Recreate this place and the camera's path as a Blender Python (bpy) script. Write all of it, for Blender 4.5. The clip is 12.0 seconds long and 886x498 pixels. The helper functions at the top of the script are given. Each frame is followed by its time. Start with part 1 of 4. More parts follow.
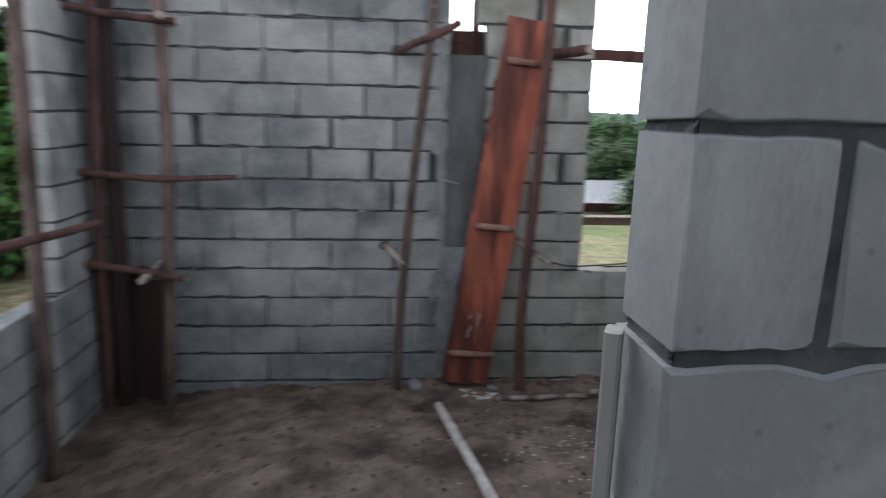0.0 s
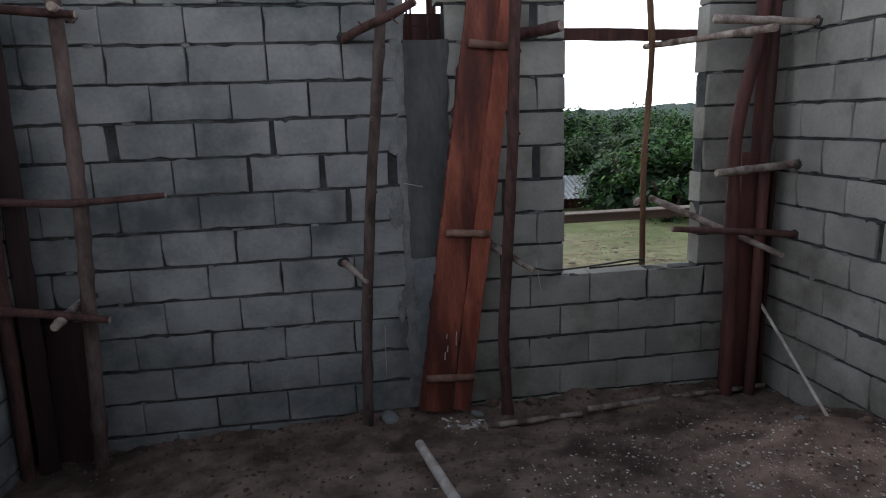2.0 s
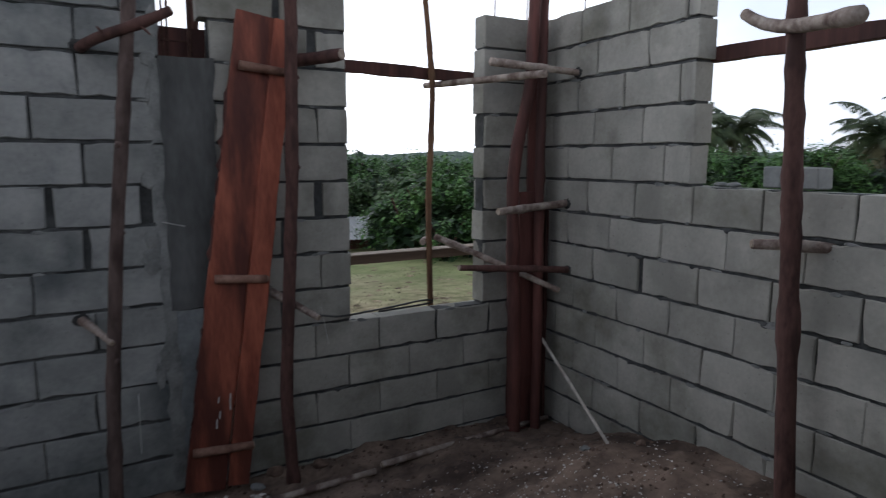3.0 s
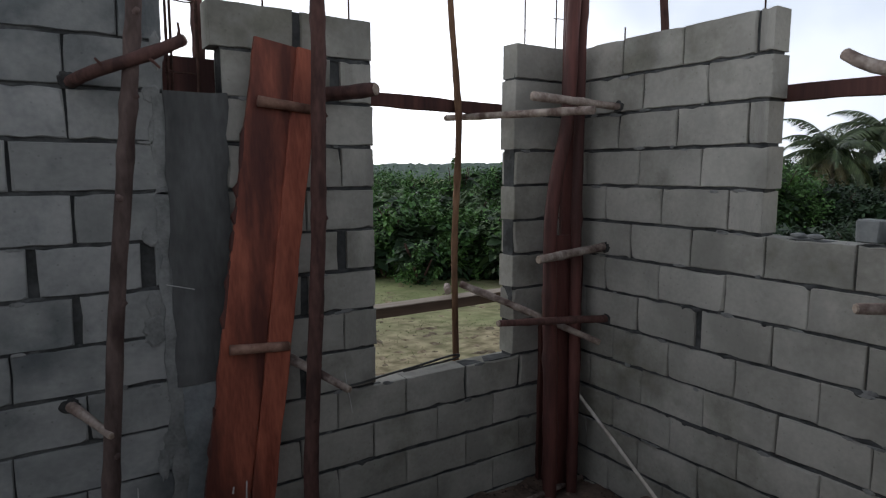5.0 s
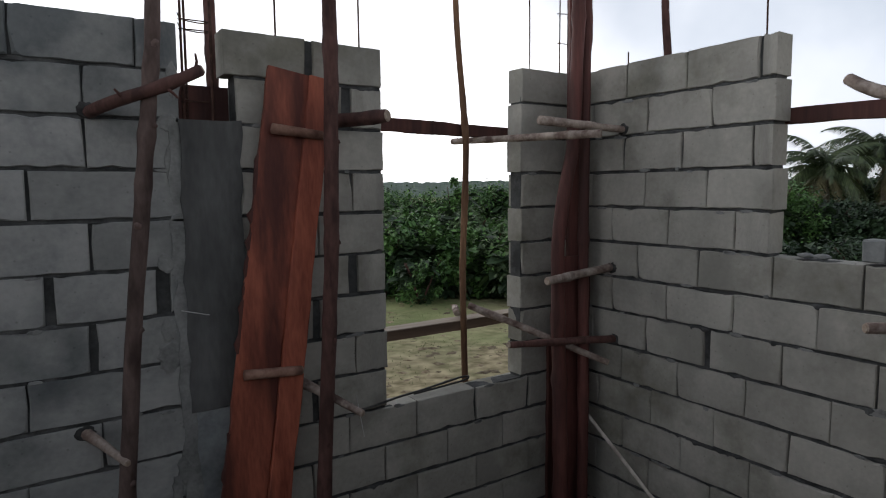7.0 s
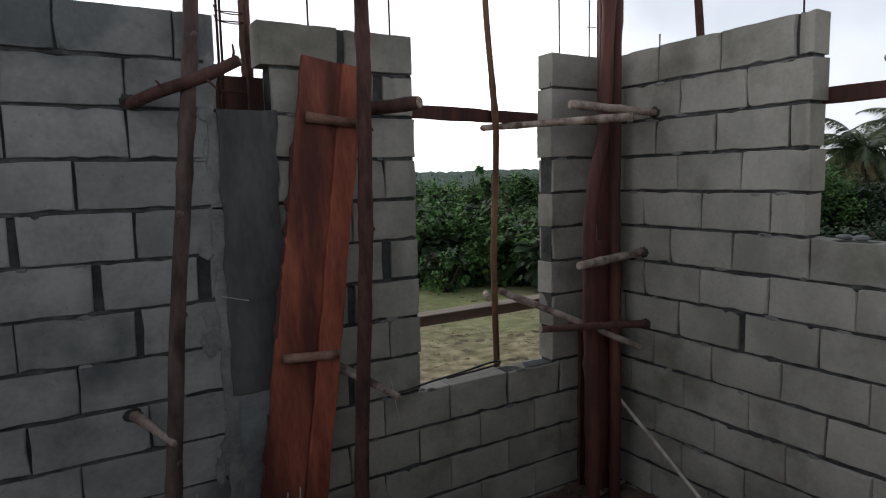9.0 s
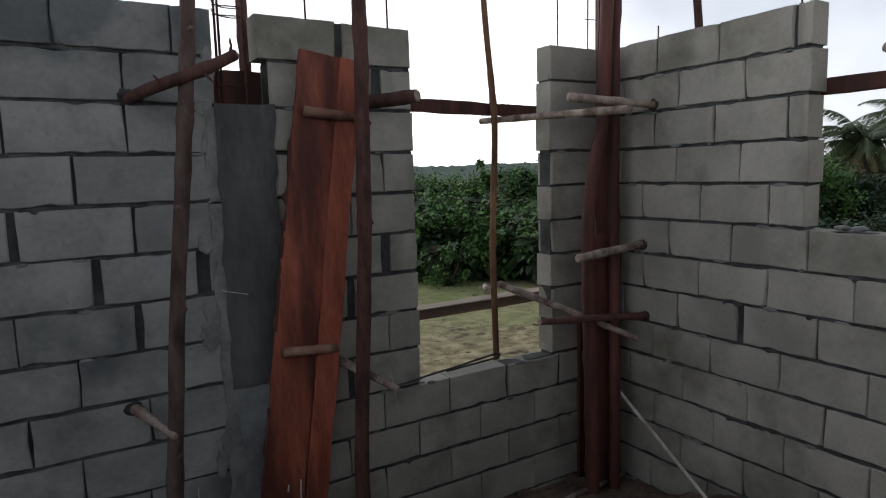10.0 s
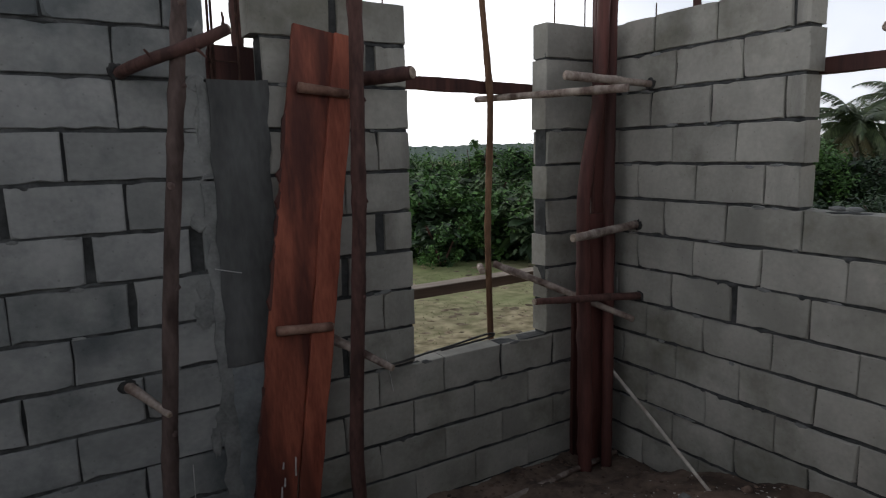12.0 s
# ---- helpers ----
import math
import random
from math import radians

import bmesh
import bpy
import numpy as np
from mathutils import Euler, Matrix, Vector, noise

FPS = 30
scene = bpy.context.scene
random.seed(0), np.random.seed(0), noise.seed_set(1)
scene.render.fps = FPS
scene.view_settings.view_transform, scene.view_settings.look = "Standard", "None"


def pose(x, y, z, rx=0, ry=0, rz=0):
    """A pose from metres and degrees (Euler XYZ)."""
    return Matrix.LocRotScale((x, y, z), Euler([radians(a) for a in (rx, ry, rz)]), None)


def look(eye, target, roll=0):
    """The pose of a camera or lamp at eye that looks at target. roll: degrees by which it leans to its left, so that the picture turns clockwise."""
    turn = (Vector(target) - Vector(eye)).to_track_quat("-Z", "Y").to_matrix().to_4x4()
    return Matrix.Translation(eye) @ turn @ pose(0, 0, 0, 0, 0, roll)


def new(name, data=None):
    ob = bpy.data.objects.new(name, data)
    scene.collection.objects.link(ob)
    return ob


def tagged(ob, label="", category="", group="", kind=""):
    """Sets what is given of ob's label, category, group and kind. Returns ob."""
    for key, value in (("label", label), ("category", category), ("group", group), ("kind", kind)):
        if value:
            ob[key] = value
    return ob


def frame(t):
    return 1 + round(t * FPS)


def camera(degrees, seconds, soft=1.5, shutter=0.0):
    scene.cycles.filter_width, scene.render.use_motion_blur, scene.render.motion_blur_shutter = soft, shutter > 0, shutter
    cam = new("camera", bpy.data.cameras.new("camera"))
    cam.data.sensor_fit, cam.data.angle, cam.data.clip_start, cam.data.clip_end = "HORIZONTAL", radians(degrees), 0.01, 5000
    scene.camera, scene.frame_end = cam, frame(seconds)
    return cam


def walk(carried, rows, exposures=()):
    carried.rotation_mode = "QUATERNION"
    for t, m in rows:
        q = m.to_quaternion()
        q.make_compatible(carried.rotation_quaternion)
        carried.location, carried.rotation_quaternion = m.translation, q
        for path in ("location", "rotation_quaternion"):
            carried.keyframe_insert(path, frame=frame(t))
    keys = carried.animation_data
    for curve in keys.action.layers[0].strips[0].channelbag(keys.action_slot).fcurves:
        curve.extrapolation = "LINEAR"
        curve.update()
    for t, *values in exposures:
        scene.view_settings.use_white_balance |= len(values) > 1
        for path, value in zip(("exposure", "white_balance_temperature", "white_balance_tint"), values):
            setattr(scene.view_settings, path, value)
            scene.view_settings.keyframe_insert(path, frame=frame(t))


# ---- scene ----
cam = camera(70.6, 12.0, soft=1.1, shutter=0.6)
PATH = [
    (0, (-1.355, -0.23, 1.927), (-1.183, 1.717, 1.504), 1.5),
    (0.2, (-1.412, -0.145, 1.902), (-1.079, 1.783, 1.489), 1.2),
    (0.5, (-1.537, -0.05, 1.899), (-1.163, 1.874, 1.481), 0.9),
    (1, (-1.485, 0.048, 1.853), (-1.188, 1.986, 1.44), -0.7),
    (1.5, (-1.41, 0.212, 1.84), (-1.105, 2.149, 1.43), -1.9),
    (2, (-1.351, 0.274, 1.858), (-1.054, 2.209, 1.451), -1.8),
    (2.5, (-1.314, 0.409, 1.8), (-0.655, 2.269, 1.475), -1.2),
    (2.7, (-1.272, 0.469, 1.801), (-0.433, 2.26, 1.5), 0.5),
    (4.5, (-1.422, 1.07, 1.928), (-0.295, 2.7, 1.658), -0.9),
    (5, (-1.454, 1.146, 1.974), (-0.367, 2.806, 1.725), 0.0),
    (5.5, (-1.493, 1.165, 1.995), (-0.39, 2.817, 1.761), -0.5),
    (6, (-1.5, 1.16, 2.003), (-0.376, 2.799, 1.783), -0.9),
    (6.5, (-1.512, 1.163, 2.005), (-0.4, 2.815, 1.818), -0.7),
    (8.5, (-1.561, 1.144, 1.985), (-0.51, 2.829, 1.75), -1.1),
    (9, (-1.573, 1.156, 1.986), (-0.543, 2.855, 1.762), -1.3),
    (9.5, (-1.577, 1.153, 1.984), (-0.561, 2.862, 1.766), -1.7),
    (10, (-1.566, 1.143, 1.981), (-0.541, 2.843, 1.739), -1.6),
    (10.5, (-1.575, 1.156, 1.973), (-0.57, 2.862, 1.694), -1.6),
    (11, (-1.579, 1.161, 1.972), (-0.588, 2.873, 1.678), -2.0),
    (11.5, (-1.575, 1.161, 1.975), (-0.569, 2.865, 1.686), -2.1),
    (12, (-1.568, 1.158, 1.973), (-0.53, 2.84, 1.669), -1.3),
]
EXPOSURES = [(0.0, 0.2, 6100, 13), (0.5, 0.0, 6000, 13), (1.0, -0.37, 6000, 13), (2.0, -0.86, 6000, 13), (2.7, -0.97, 6000, 13), (4.5, -1.12, 6100, 12), (6.0, -1.17, 6350, 12.5), (12.0, -1.26, 6400, 12.5)]
walk(cam, [(t, look(eye, target, roll)) for t, eye, target, roll in PATH], EXPOSURES)

# ---- world and sun: a bright overcast evening ----
world = bpy.data.worlds.new("overcast_sky")
scene.world = world
world.use_nodes = True
wn, wl = world.node_tree.nodes, world.node_tree.links
wn.clear()
sky = wn.new("ShaderNodeTexSky")
sky.sky_type, sky.sun_disc = "NISHITA", False
sky.sun_elevation, sky.sun_rotation = radians(39), radians(-14)
sky.air_density, sky.dust_density = 1.0, 3.0
coords = wn.new("ShaderNodeTexCoord")
cloud = wn.new("ShaderNodeTexNoise")
cloud.inputs["Scale"].default_value, cloud.inputs["Detail"].default_value = 3.0, 6
split = wn.new("ShaderNodeSeparateXYZ")
height = wn.new("ShaderNodeMath")
height.operation = "MULTIPLY_ADD"
height.inputs[1].default_value = 0.35
rise = wn.new("ShaderNodeValToRGB")
rise.color_ramp.elements[0].position, rise.color_ramp.elements[0].color = 0.30, (42, 42, 42, 1)
rise.color_ramp.elements[1].position, rise.color_ramp.elements[1].color = 0.95, (5.2, 5.9, 6.8, 1)
mid = rise.color_ramp.elements.new(0.52)
mid.color = (20, 20.6, 21.5, 1)
veil = wn.new("ShaderNodeMix")
veil.data_type, veil.inputs["Factor"].default_value = "RGBA", 0.88
background = wn.new("ShaderNodeBackground")
background.inputs["Strength"].default_value = 0.1
world_out = wn.new("ShaderNodeOutputWorld")
wl.new(coords.outputs["Generated"], cloud.inputs["Vector"])
wl.new(coords.outputs["Generated"], split.inputs["Vector"])
wl.new(cloud.outputs["Fac"], height.inputs[0])
wl.new(split.outputs["Z"], height.inputs[2])
wl.new(height.outputs["Value"], rise.inputs["Fac"])
wl.new(sky.outputs["Color"], veil.inputs["A"])
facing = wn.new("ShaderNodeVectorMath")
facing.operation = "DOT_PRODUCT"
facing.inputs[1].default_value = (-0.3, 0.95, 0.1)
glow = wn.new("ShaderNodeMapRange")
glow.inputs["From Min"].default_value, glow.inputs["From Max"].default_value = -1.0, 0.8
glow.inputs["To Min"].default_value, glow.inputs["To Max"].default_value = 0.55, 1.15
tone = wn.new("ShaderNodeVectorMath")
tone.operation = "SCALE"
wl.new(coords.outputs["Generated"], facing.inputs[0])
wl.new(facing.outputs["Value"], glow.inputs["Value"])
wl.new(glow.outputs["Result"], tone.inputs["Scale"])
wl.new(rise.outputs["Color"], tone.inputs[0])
gap_way = wn.new("ShaderNodeVectorMath")
gap_way.operation = "DOT_PRODUCT"
gap_way.inputs[1].default_value = Vector((0.88, 0.36, 0.31)).normalized()
gap = wn.new("ShaderNodeMapRange")
gap.interpolation_type = "SMOOTHSTEP"
gap.inputs["From Min"].default_value, gap.inputs["From Max"].default_value = 0.93, 1.12
gap_edge = wn.new("ShaderNodeMath")
gap_edge.operation = "MULTIPLY_ADD"
gap_edge.inputs[1].default_value = 0.16
blue = wn.new("ShaderNodeMix")
blue.data_type = "RGBA"
blue.inputs["B"].default_value = (14.5, 16.6, 19.0, 1)
wl.new(coords.outputs["Generated"], gap_way.inputs[0])
wl.new(cloud.outputs["Fac"], gap_edge.inputs[0])
wl.new(gap_way.outputs["Value"], gap_edge.inputs[2])
wl.new(gap_edge.outputs["Value"], gap.inputs["Value"])
wl.new(gap.outputs["Result"], blue.inputs["Factor"])
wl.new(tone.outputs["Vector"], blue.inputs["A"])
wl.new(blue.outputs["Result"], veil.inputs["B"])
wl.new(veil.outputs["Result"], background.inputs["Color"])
wl.new(background.outputs["Background"], world_out.inputs["Surface"])

sun = new("sun", bpy.data.lights.new("sun", "SUN"))
sun.data.energy, sun.data.angle, sun.data.color = 1.0, radians(25), (1.0, 0.96, 0.9)
sun.matrix_world = look((-3, 14, 10), (0, 2, 0))


# ---- materials ----
def material(name, dark, light, scale=8.0, rough=0.9, bump=0.3, fine=60.0, stretch=(1, 1, 1), vary=0.0, stain=None, stain_scale=2.0, stain_amount=0.5, island=False, metal=0.0, stain_from=0.5):
    """Two tones by noise, a second tone for stains, fine relief; vary: how far one piece differs from the next."""
    m = bpy.data.materials.new(name)
    m.use_nodes = True
    n, l = m.node_tree.nodes, m.node_tree.links
    bsdf = n["Principled BSDF"]
    bsdf.inputs["Roughness"].default_value, bsdf.inputs["Metallic"].default_value = rough, metal
    tc, mp = n.new("ShaderNodeTexCoord"), n.new("ShaderNodeMapping")
    mp.inputs["Scale"].default_value = stretch
    l.new(tc.outputs["Object"], mp.inputs["Vector"])
    info = n.new("ShaderNodeObjectInfo")
    shift = n.new("ShaderNodeVectorMath")
    shift.operation = "MULTIPLY_ADD"
    shift.inputs[1].default_value = (37.0, 19.0, 53.0)
    l.new(info.outputs["Random"], shift.inputs[0])
    l.new(mp.outputs["Vector"], shift.inputs[2])
    big, small = n.new("ShaderNodeTexNoise"), n.new("ShaderNodeTexNoise")
    big.inputs["Scale"].default_value, big.inputs["Detail"].default_value = scale, 5
    small.inputs["Scale"].default_value, small.inputs["Detail"].default_value = fine, 3
    for t in (big, small):
        l.new(shift.outputs["Vector"], t.inputs["Vector"])
    blend = n.new("ShaderNodeMath")
    blend.operation = "MULTIPLY_ADD"
    blend.inputs[1].default_value = 0.35
    l.new(small.outputs["Fac"], blend.inputs[0])
    l.new(big.outputs["Fac"], blend.inputs[2])
    ramp = n.new("ShaderNodeValToRGB")
    ramp.color_ramp.elements[0].position, ramp.color_ramp.elements[0].color = 0.48, (*dark, 1)
    ramp.color_ramp.elements[1].position, ramp.color_ramp.elements[1].color = 0.88, (*light, 1)
    l.new(blend.outputs["Value"], ramp.inputs["Fac"])
    colour = ramp.outputs["Color"]
    if stain:
        spot, cut, mix = n.new("ShaderNodeTexNoise"), n.new("ShaderNodeMapRange"), n.new("ShaderNodeMix")
        spot.inputs["Scale"].default_value, spot.inputs["Detail"].default_value = stain_scale, 4
        cut.inputs["From Min"].default_value, cut.inputs["From Max"].default_value = stain_from, stain_from + 0.16
        cut.inputs["To Max"].default_value = stain_amount
        mix.data_type = "RGBA"
        l.new(shift.outputs["Vector"], spot.inputs["Vector"])
        l.new(spot.outputs["Fac"], cut.inputs["Value"])
        l.new(cut.outputs["Result"], mix.inputs["Factor"])
        l.new(colour, mix.inputs["A"])
        mix.inputs["B"].default_value = (*stain, 1)
        colour = mix.outputs["Result"]
    if vary:
        hsv, span = n.new("ShaderNodeHueSaturation"), n.new("ShaderNodeMapRange")
        span.inputs["To Min"].default_value, span.inputs["To Max"].default_value = 1 - vary, 1 + vary
        if island:
            l.new(n.new("ShaderNodeNewGeometry").outputs["Random Per Island"], span.inputs["Value"])
        else:
            l.new(info.outputs["Random"], span.inputs["Value"])
        l.new(span.outputs["Result"], hsv.inputs["Value"])
        l.new(colour, hsv.inputs["Color"])
        colour = hsv.outputs["Color"]
    l.new(colour, bsdf.inputs["Base Color"])
    if bump:
        relief = n.new("ShaderNodeBump")
        relief.inputs["Strength"].default_value, relief.inputs["Distance"].default_value = bump, 0.01
        l.new(blend.outputs["Value"], relief.inputs["Height"])
        l.new(relief.outputs["Normal"], bsdf.inputs["Normal"])
    return m


def weather(m, tint, scale, low, high, amount, pore=0.0):
    """Damp blotches that run on from piece to piece, and small pits."""
    n, l = m.node_tree.nodes, m.node_tree.links
    bsdf = n["Principled BSDF"]
    under = bsdf.inputs["Base Color"].links[0].from_socket
    where = n.new("ShaderNodeNewGeometry")
    big, cut, mix = n.new("ShaderNodeTexNoise"), n.new("ShaderNodeMapRange"), n.new("ShaderNodeMix")
    big.inputs["Scale"].default_value, big.inputs["Detail"].default_value, big.inputs["Roughness"].default_value = scale, 7, 0.62
    cut.inputs["From Min"].default_value, cut.inputs["From Max"].default_value, cut.inputs["To Max"].default_value = low, high, amount
    mix.data_type, mix.blend_type = "RGBA", "MULTIPLY"
    mix.inputs["B"].default_value = (*tint, 1)
    l.new(where.outputs["Position"], big.inputs["Vector"])
    l.new(big.outputs["Fac"], cut.inputs["Value"])
    l.new(cut.outputs["Result"], mix.inputs["Factor"])
    l.new(under, mix.inputs["A"])
    colour = mix.outputs["Result"]
    if pore:
        cells, near, dark = n.new("ShaderNodeTexVoronoi"), n.new("ShaderNodeMapRange"), n.new("ShaderNodeMix")
        cells.inputs["Scale"].default_value = 22
        near.inputs["From Min"].default_value, near.inputs["From Max"].default_value = 0.05, 0.13
        near.inputs["To Min"].default_value, near.inputs["To Max"].default_value = pore, 0.0
        dark.data_type, dark.blend_type = "RGBA", "MULTIPLY"
        dark.inputs["B"].default_value = (0.3, 0.3, 0.3, 1)
        l.new(where.outputs["Position"], cells.inputs["Vector"])
        l.new(cells.outputs["Distance"], near.inputs["Value"])
        l.new(near.outputs["Result"], dark.inputs["Factor"])
        l.new(colour, dark.inputs["A"])
        colour = dark.outputs["Result"]
    l.new(colour, bsdf.inputs["Base Color"])
    return m


BLOCK = weather(material("concrete_block", (0.265, 0.273, 0.268), (0.425, 0.432, 0.42), 3.0, 0.93, 0.3, 45, vary=0.1, stain=(0.2, 0.21, 0.21), stain_scale=2.2, stain_amount=0.6), (0.42, 0.46, 0.49), 1.7, 0.46, 0.63, 0.9, 0.35)
BROWN_BLOCK = weather(material("brownish_concrete_block", (0.335, 0.326, 0.29), (0.5, 0.488, 0.44), 3.0, 0.93, 0.3, 45, vary=0.08, stain=(0.25, 0.245, 0.22), stain_scale=2.2, stain_amount=0.6), (0.52, 0.52, 0.47), 1.7, 0.52, 0.68, 0.85, 0.3)
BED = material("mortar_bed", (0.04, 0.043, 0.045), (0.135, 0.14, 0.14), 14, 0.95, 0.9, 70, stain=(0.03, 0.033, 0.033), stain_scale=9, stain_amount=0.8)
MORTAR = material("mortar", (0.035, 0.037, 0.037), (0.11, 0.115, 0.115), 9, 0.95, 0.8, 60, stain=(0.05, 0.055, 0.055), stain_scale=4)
SMEAR = material("mortar_smear", (0.17, 0.178, 0.175), (0.34, 0.347, 0.34), 10, 0.95, 0.7, 70)
WET_CONCRETE = material("fresh_concrete", (0.075, 0.077, 0.077), (0.17, 0.174, 0.172), 5, 0.85, 0.7, 45, (1, 1, 0.3), stain=(0.06, 0.062, 0.062), stain_scale=6)
OLD_CONCRETE = material("cast_concrete", (0.2, 0.22, 0.23), (0.36, 0.39, 0.4), 7, 0.92, 0.7, 50, stain=(0.12, 0.13, 0.13), stain_scale=4)
BARK = material("bark", (0.05, 0.022, 0.019), (0.2, 0.098, 0.082), 9, 0.85, 0.9, 60, (1, 1, 0.35), vary=0.2, stain=(0.028, 0.012, 0.01), stain_scale=9, stain_amount=0.8)
GREY_BARK = material("grey_brown_bark", (0.07, 0.045, 0.039), (0.22, 0.155, 0.138), 9, 0.85, 0.9, 60, (1, 1, 0.35), vary=0.15, stain=(0.04, 0.02, 0.017), stain_scale=8, stain_amount=0.8)
PALE_WOOD = material("pale_stick", (0.25, 0.185, 0.155), (0.56, 0.48, 0.42), 14, 0.85, 0.7, 70, vary=0.15, stain=(0.1, 0.055, 0.045), stain_scale=11, stain_amount=0.85, stain_from=0.48)
BOARD = material("red_board", (0.17, 0.042, 0.026), (0.52, 0.15, 0.086), 9, 0.62, 0.5, 90, (1, 1, 0.2), vary=0.06, stain=(0.06, 0.014, 0.011), stain_scale=6, stain_amount=0.8, stain_from=0.45)
# board brown taken down to near black to paint the dim left corner
DIM_BOARD = material("dim_corner_board", (0.018, 0.01, 0.01), (0.06, 0.028, 0.025), 10, 0.8, 0.5, 55, (1, 1, 0.08), vary=0.15, stain=(0.012, 0.007, 0.007), stain_scale=4)
WINE_BOARD = material("wine_red_board", (0.062, 0.021, 0.018), (0.18, 0.064, 0.053), 9, 0.7, 0.5, 70, (1, 1, 0.12), vary=0.1, stain=(0.035, 0.012, 0.01), stain_scale=6, stain_amount=0.7)
RED_BOARD = material("bright_red_board", (0.21, 0.048, 0.028), (0.55, 0.16, 0.092), 8, 0.62, 0.5, 90, (1, 1, 0.18), vary=0.05, stain=(0.07, 0.017, 0.013), stain_scale=6, stain_amount=0.75, stain_from=0.48)
DARK_BOARD = material("dark_board", (0.04, 0.014, 0.012), (0.13, 0.048, 0.038), 10, 0.75, 0.5, 55, (1, 1, 0.08), vary=0.15, stain=(0.022, 0.009, 0.008), stain_scale=4)
CLEAT_WOOD = material("cleat_wood", (0.2, 0.1, 0.07), (0.4, 0.24, 0.18), 14, 0.85, 0.6, 70, stain=(0.1, 0.045, 0.03), stain_scale=8)
CUT_WOOD = material("cut_wood", (0.3, 0.23, 0.18), (0.52, 0.43, 0.35), 20, 0.85, 0.3, 80)
STRIPPED = material("stripped_pole", (0.5, 0.45, 0.4), (0.78, 0.73, 0.66), 14, 0.8, 0.3, 60, stain=(0.3, 0.22, 0.17), stain_scale=6)
GREY_WOOD = material("grey_wood", (0.28, 0.27, 0.25), (0.45, 0.43, 0.4), 12, 0.88, 0.5, 60, (1, 1, 0.1))
PLANK = material("weathered_plank", (0.09, 0.058, 0.04), (0.24, 0.165, 0.115), 10, 0.85, 0.4, 60, (0.08, 1, 1))
POST_WOOD = material("yellowish_post", (0.12, 0.06, 0.032), (0.32, 0.18, 0.1), 10, 0.85, 0.5, 60, (1, 1, 0.2), stain=(0.08, 0.04, 0.025), stain_scale=6)
LIT_SAWN = material("skylit_sawn_face", (0.36, 0.29, 0.23), (0.6, 0.52, 0.43), 10, 0.85, 0.4, 60, (0.08, 1, 1), stain=(0.15, 0.1, 0.07), stain_scale=5)
RUST = material("rusty_steel", (0.045, 0.022, 0.016), (0.12, 0.06, 0.045), 30, 0.7, 0.5, 120, metal=0.5)
WIRE = material("black_wire", (0.015, 0.015, 0.015), (0.05, 0.05, 0.05), 30, 0.5, 0.2, 120)
STRING = material("pale_string", (0.5, 0.5, 0.48), (0.7, 0.7, 0.68), 30, 0.8, 0.2, 120)
SOIL = material("damp_soil", (0.095, 0.065, 0.05), (0.3, 0.214, 0.165), 5, 0.93, 1.0, 32, stain=(0.04, 0.024, 0.018), stain_scale=2.2, stain_amount=0.85)
CRUMB = material("soil_crumbs", (0.075, 0.047, 0.036), (0.22, 0.15, 0.115), 12, 0.95, 0.8, 60, vary=0.35, island=True)
CHIP = material("pale_chips", (0.5, 0.46, 0.42), (0.8, 0.77, 0.73), 20, 0.85, 0.4, 70, vary=0.3, island=True)
GRASS_GROUND = material("grassy_ground", (0.17, 0.23, 0.07), (0.37, 0.4, 0.17), 1.1, 0.95, 0.8, 14, stain=(0.42, 0.36, 0.22), stain_scale=0.7, stain_amount=0.6)
CLOD = material("dry_clods", (0.15, 0.105, 0.06), (0.42, 0.34, 0.22), 12, 0.95, 0.5, 60, vary=0.45, island=True)
GRASS = material("grass_blades", (0.16, 0.2, 0.08), (0.28, 0.31, 0.14), 3, 0.8, 0, 20, vary=0.3, island=True)
LEAF = material("leaves", (0.035, 0.1, 0.025), (0.16, 0.31, 0.085), 1.5, 0.6, 0, 8, vary=0.5, island=True)
# leaf green darkened to paint the shade of the thicket
SHADE_LEAF = material("shade_leaves", (0.01, 0.028, 0.011), (0.045, 0.085, 0.032), 1.2, 0.6, 0, 8, vary=0.4, island=True)
PALE_LEAF = material("pale_leaves", (0.07, 0.12, 0.05), (0.15, 0.21, 0.1), 2, 0.6, 0, 8, vary=0.35, island=True)
FROND = material("palm_leaflets", (0.035, 0.06, 0.026), (0.12, 0.155, 0.065), 2, 0.5, 0, 8, vary=0.4, island=True)
DRY_FROND = material("dry_palm_leaflets", (0.1, 0.1, 0.05), (0.24, 0.21, 0.11), 2, 0.6, 0, 8, vary=0.3, island=True)
TRUNK = material("palm_trunk", (0.12, 0.1, 0.08), (0.25, 0.21, 0.17), 6, 0.9, 0.6, 40)
HILL = material("wooded_hill", (0.035, 0.075, 0.05), (0.1, 0.155, 0.11), 0.16, 0.95, 0.9, 0.9)
ROOFING = material("galvanised_sheet", (0.72, 0.74, 0.77), (0.85, 0.86, 0.88), 3, 0.35, 0.1, 30)


